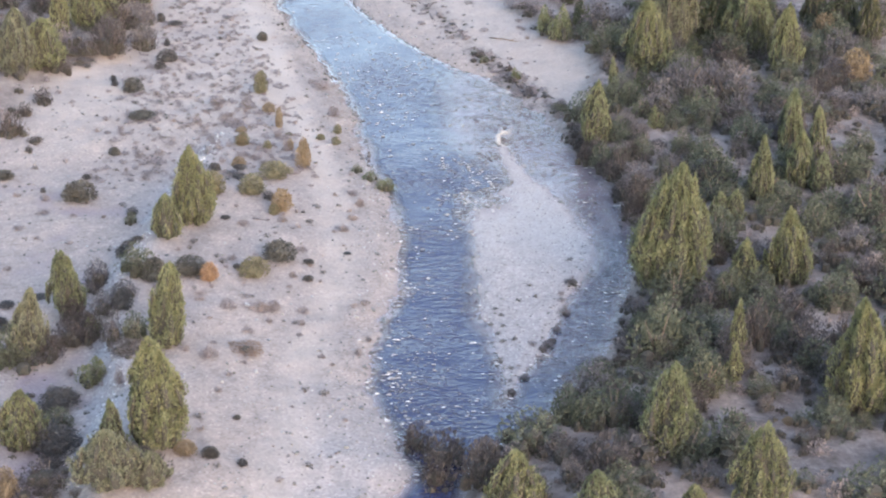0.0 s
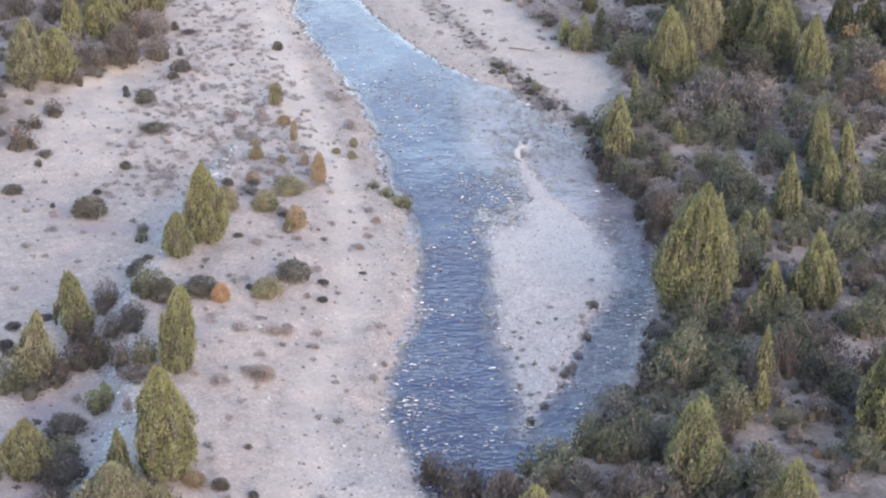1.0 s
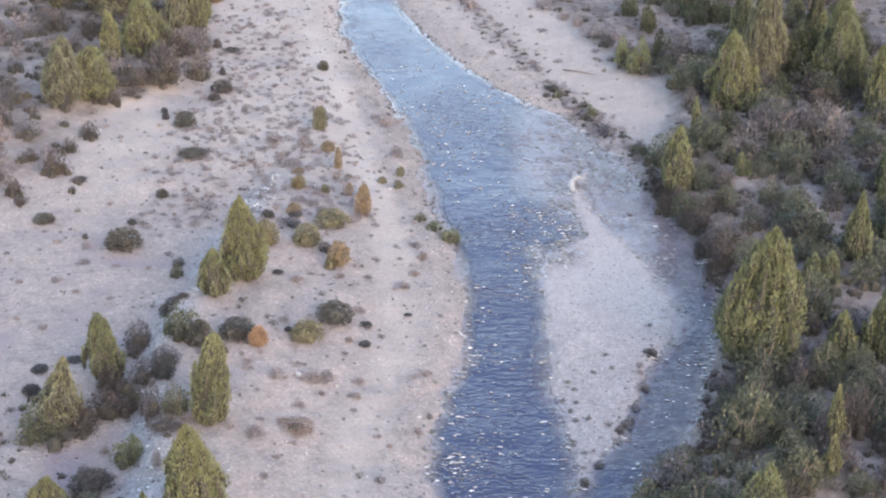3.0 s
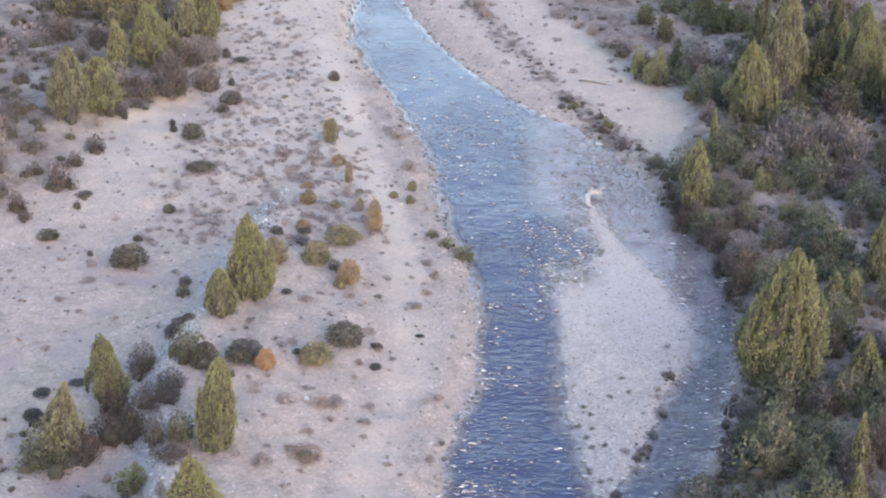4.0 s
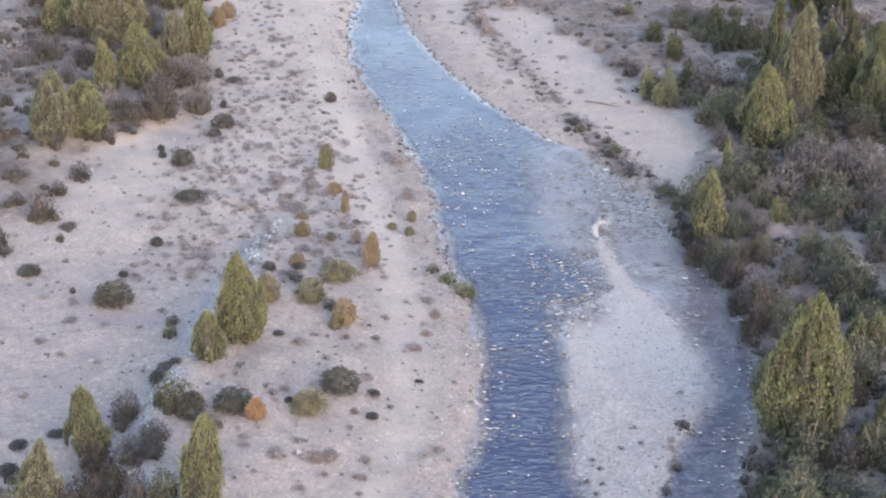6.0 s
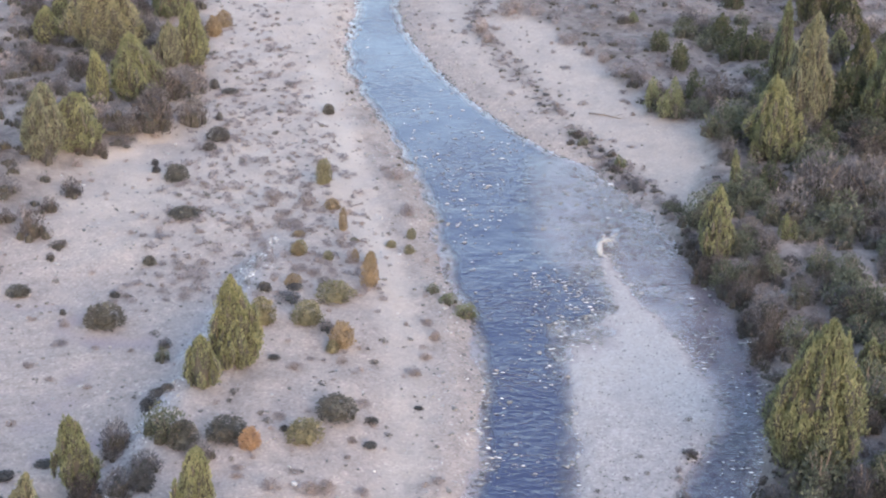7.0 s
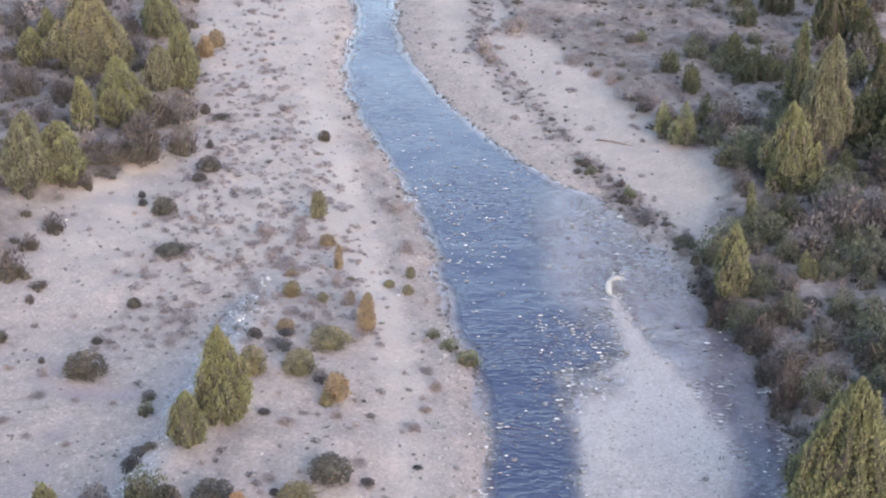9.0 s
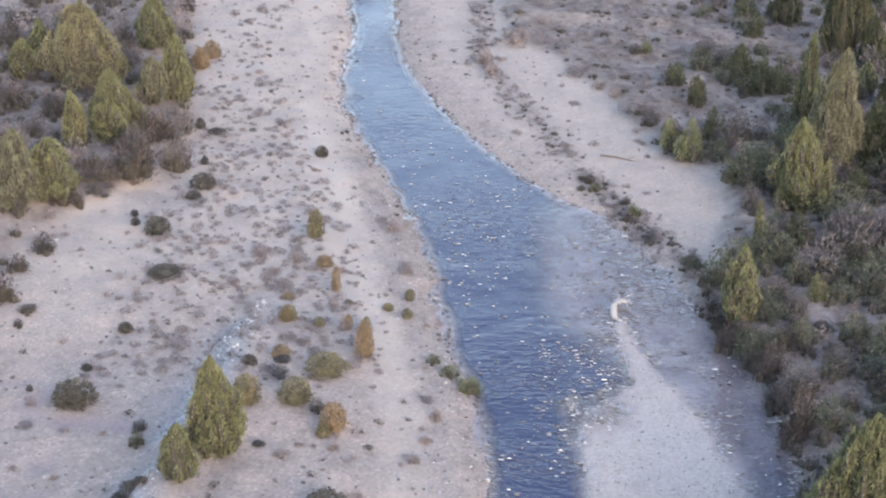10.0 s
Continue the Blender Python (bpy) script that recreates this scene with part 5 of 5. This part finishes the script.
CLEARINGS = [(18.8, 66.5, 3.0, 6.0), (23.0, 66.0, 2.6, 2.0), (19.0, 19.0, 1.4, 3.4), (27.8, 32.0, 2.2, 3.4), (25.3, 11.5, 2.2, 2.6), (24.0, 24.0, 1.2, 1.2)]


def off_clearings(x, y):
    """0 in the bare spots of the wood, 1 elsewhere."""
    return np.min([soft_step(0.75, 1.2, np.hypot((x - a) / u, (y - b) / v) + 0.25 * rough(x, y, 1.8, 2)) for a, b, u, v in CLEARINGS], axis=0)


def deep_in_wood(x, y):
    return in_wood(x, y) * soft_step(0.8, 2.2, x - right_bank(y)) * (1 - right_flat(x - 1.3, y)) * off_clearings(x, y)


def low_in_wood(x, y):
    return in_wood(x, y) * (0.7 + 0.3 * off_clearings(x, y)) * (1 - 0.8 * right_flat(x - 1.2, y))


def on_cut_bank(x, y):
    d = x - right_bank(y)
    return np.exp(-((d - 0.75 + 0.35 * soft_step(46, 54, y)) / 0.45) ** 2) * (1 - right_flat(x, y)) * (y < 82)


def in_upper_wood(x, y):
    return (1 - right_flat(x, y)) * soft_step(13, 20, x) * soft_step(-0.35, 0.15, rough(x, y, 6.0, 5))


def in_grove(x, y):
    return soft_step(0.5, 2.0 + 5.0 * soft_step(92, 82, y), np.interp(y, [60, 68, 78, 86, 90, 104, 128, 150], [-44, -38.5, -36.5, -34, -30, -29.5, -34, -38]) - x)


def on_old_flat(x, y):
    d = left_bank(y) - x
    belt = soft_step(56, 64, y) * soft_step(118, 104, y) * soft_step(-31, -26, x) * (d > 5.5)
    return belt * 0.9 + (d > 5) * soft_step(104, 112, y) * 0.35 * (d > 7)


def on_open_ground(x, y):
    d = left_bank(y) - x
    return (d > 2.5) * (1 - in_grove(x, y)) * (0.5 + 0.35 * rough(x, y, 6, 3))


def on_right_flat(x, y):
    return right_flat(x, y) * (x > right_bank(y) + 1.0) * soft_step(-0.2, 0.5, rough(x, y, 3.0, 4)) * 0.6


strew(["thicket", "willow", "willow", "bramble", "willow"], (2, 8, 45, 104), deep_in_wood, 1900, 1.8, 5.0, 0.72, "tall billowing grey-green bush on the wooded bank", "bush", "bushes on the wooded bank", 1.8, 21, 90)
strew(["bramble", "brush", "mauve", "bramble"], (2, 8, 45, 104), low_in_wood, 3100, 0.5, 1.8, 0.65, "low grey-brown brush on the wooded bank", "shrub", "brush on the wooded bank", 1.05, 31, 40)
strew(["mauve", "tuft", "tuft"], (2, 8, 45, 104), in_wood, 1100, 0.3, 0.8, 0.45, "tiny dry tuft on the stony floor of the wood", "cushion plant", "tufts in the wood", 0.5, 35, 30)
strew(["willow", "darkbush", "thicket"], (12, 100, 50, 150), in_upper_wood, 950, 1.6, 4.0, 0.75, "dark green bush among grey brush", "bush", "bushes in the upper wood", 1.95, 32, 40)
strew(["bramble", "bramble", "thicket"], (4, 12, 26, 80), on_cut_bank, 6000, 0.9, 2.4, 0.62, "dark brown brush along the cut river bank", "shrub", "brush along the cut bank", 0.66, 33, 40)
strew(["mauve", "thicket", "mauve"], (-5, 94, 45, 150), in_wood, 4000, 0.5, 1.8, 0.45, "low grey-brown brush on stony ground", "shrub", "brush on the stony ground", 0.85, 22, 40)
strew(["thicket", "brush", "thicket", "mauve"], (-54, 62, -28, 150), in_grove, 1250, 1.0, 3.2, 0.75, "grey-brown brush under the grove", "shrub", "brush in the grove", 1.1, 23, 30)
strew(["mauve", "mauve", "tuft"], (-32, 54, -10, 140), on_old_flat, 3200, 0.4, 1.4, 0.34, "low purplish-brown dry shrub on gravel", "shrub", "dry shrubs on the old flat", 0.66, 24, 30)
strew(["tuft", "cushion", "mauve", "cushion"], (-58, 10, -4, 145), on_open_ground, 3400, 0.16, 0.8, 0.45, "small dark cushion plant on gravel", "cushion plant", "cushion plants", 0.55, 25, 60)
def on_drift_line(x, y):
    line = np.interp(y, [74, 78.5, 82.5, 86.5, 90, 97.4, 106.7, 115.4, 125, 140], [13.0, 11.6, 9.4, 7.7, 6.0, 3.0, -0.2, -3.5, -6.0, -6.6])
    return np.exp(-((x - line) / 1.15) ** 2) * (0.75 + 0.5 * rough(x, y, 2.5, 1))


def on_left_edge(x, y):
    d = left_bank(y) - x
    return np.exp(-((d - 0.8) / 0.7) ** 2) * soft_step(52, 62, y) * (0.6 + 0.6 * rough(x, y, 3, 2))


def in_left_thicket(x, y):
    return soft_step(-18.5, -20.5, x) * soft_step(36, 29, y) * soft_step(-0.15, 0.35, rough(x, y, 4.5, 2) + 0.25 * soft_step(30, 15, y))


strew(["thicket", "bramble", "bramble", "willow"], (-36, 7, -18, 44), in_left_thicket, 420, 0.6, 1.5, 0.6, "brown-grey brush among the cypresses", "shrub", "brush on the terrace", 0.95, 29, 40)
strew(["mauve", "tuft", "thicket", "tuft"], (-10, 78, 12, 142), on_drift_line, 9000, 0.3, 1.2, 0.34, "brown dry brush along an old flood line", "shrub", "brush on the flood line", 0.36, 27, 24)
def on_low_drift(x, y):
    line = np.interp(y, [74, 78.5, 82.5, 86.5, 90, 95], [13.0, 11.6, 9.4, 7.7, 6.0, 3.9])
    return np.exp(-((x - line) / 0.7) ** 2)


strew(["bramble", "thicket", "mauve", "willow"], (2, 76.5, 15, 95), on_low_drift, 1300, 0.5, 1.7, 0.5, "brown brush along the edge of the gravel flat", "shrub", "brush on the flood line", 0.6, 34, 30)
strew(["mauve", "tuft", "thicket"], (-26, 50, -2, 142), on_left_edge, 3200, 0.25, 0.95, 0.45, "low brown brush along the cobble margin", "shrub", "brush on the cobble margin", 0.5, 28, 14)
def on_bar_edge(x, y):
    edge = np.interp(y, BAR_Y, BAR_RIGHT)
    return np.exp(-((x - edge + 0.7) / 0.45) ** 2) * soft_step(46, 40, y) * soft_step(21, 24, y)


strew(["tuft", "mauve", "cushion", "tuft"], (4, 21, 14, 48), on_bar_edge, 520, 0.25, 0.8, 0.42, "small grey-brown plant on the edge of the gravel bar", "small plant", "plants on the gravel bar", 0.55, 30, 30)
strew(["tuft", "mauve"], (-16, 80, 16, 145), on_right_flat, 420, 0.35, 1.1, 0.5, "small dry shrub on the gravel flat", "shrub", "dry shrubs on the right flat", 0.7, 26, 12)

for made in (*MODELS.values(), *COVER.values()):
    for source in made:
        for ob in (*source.children_recursive, source):
            bpy.data.objects.remove(ob)
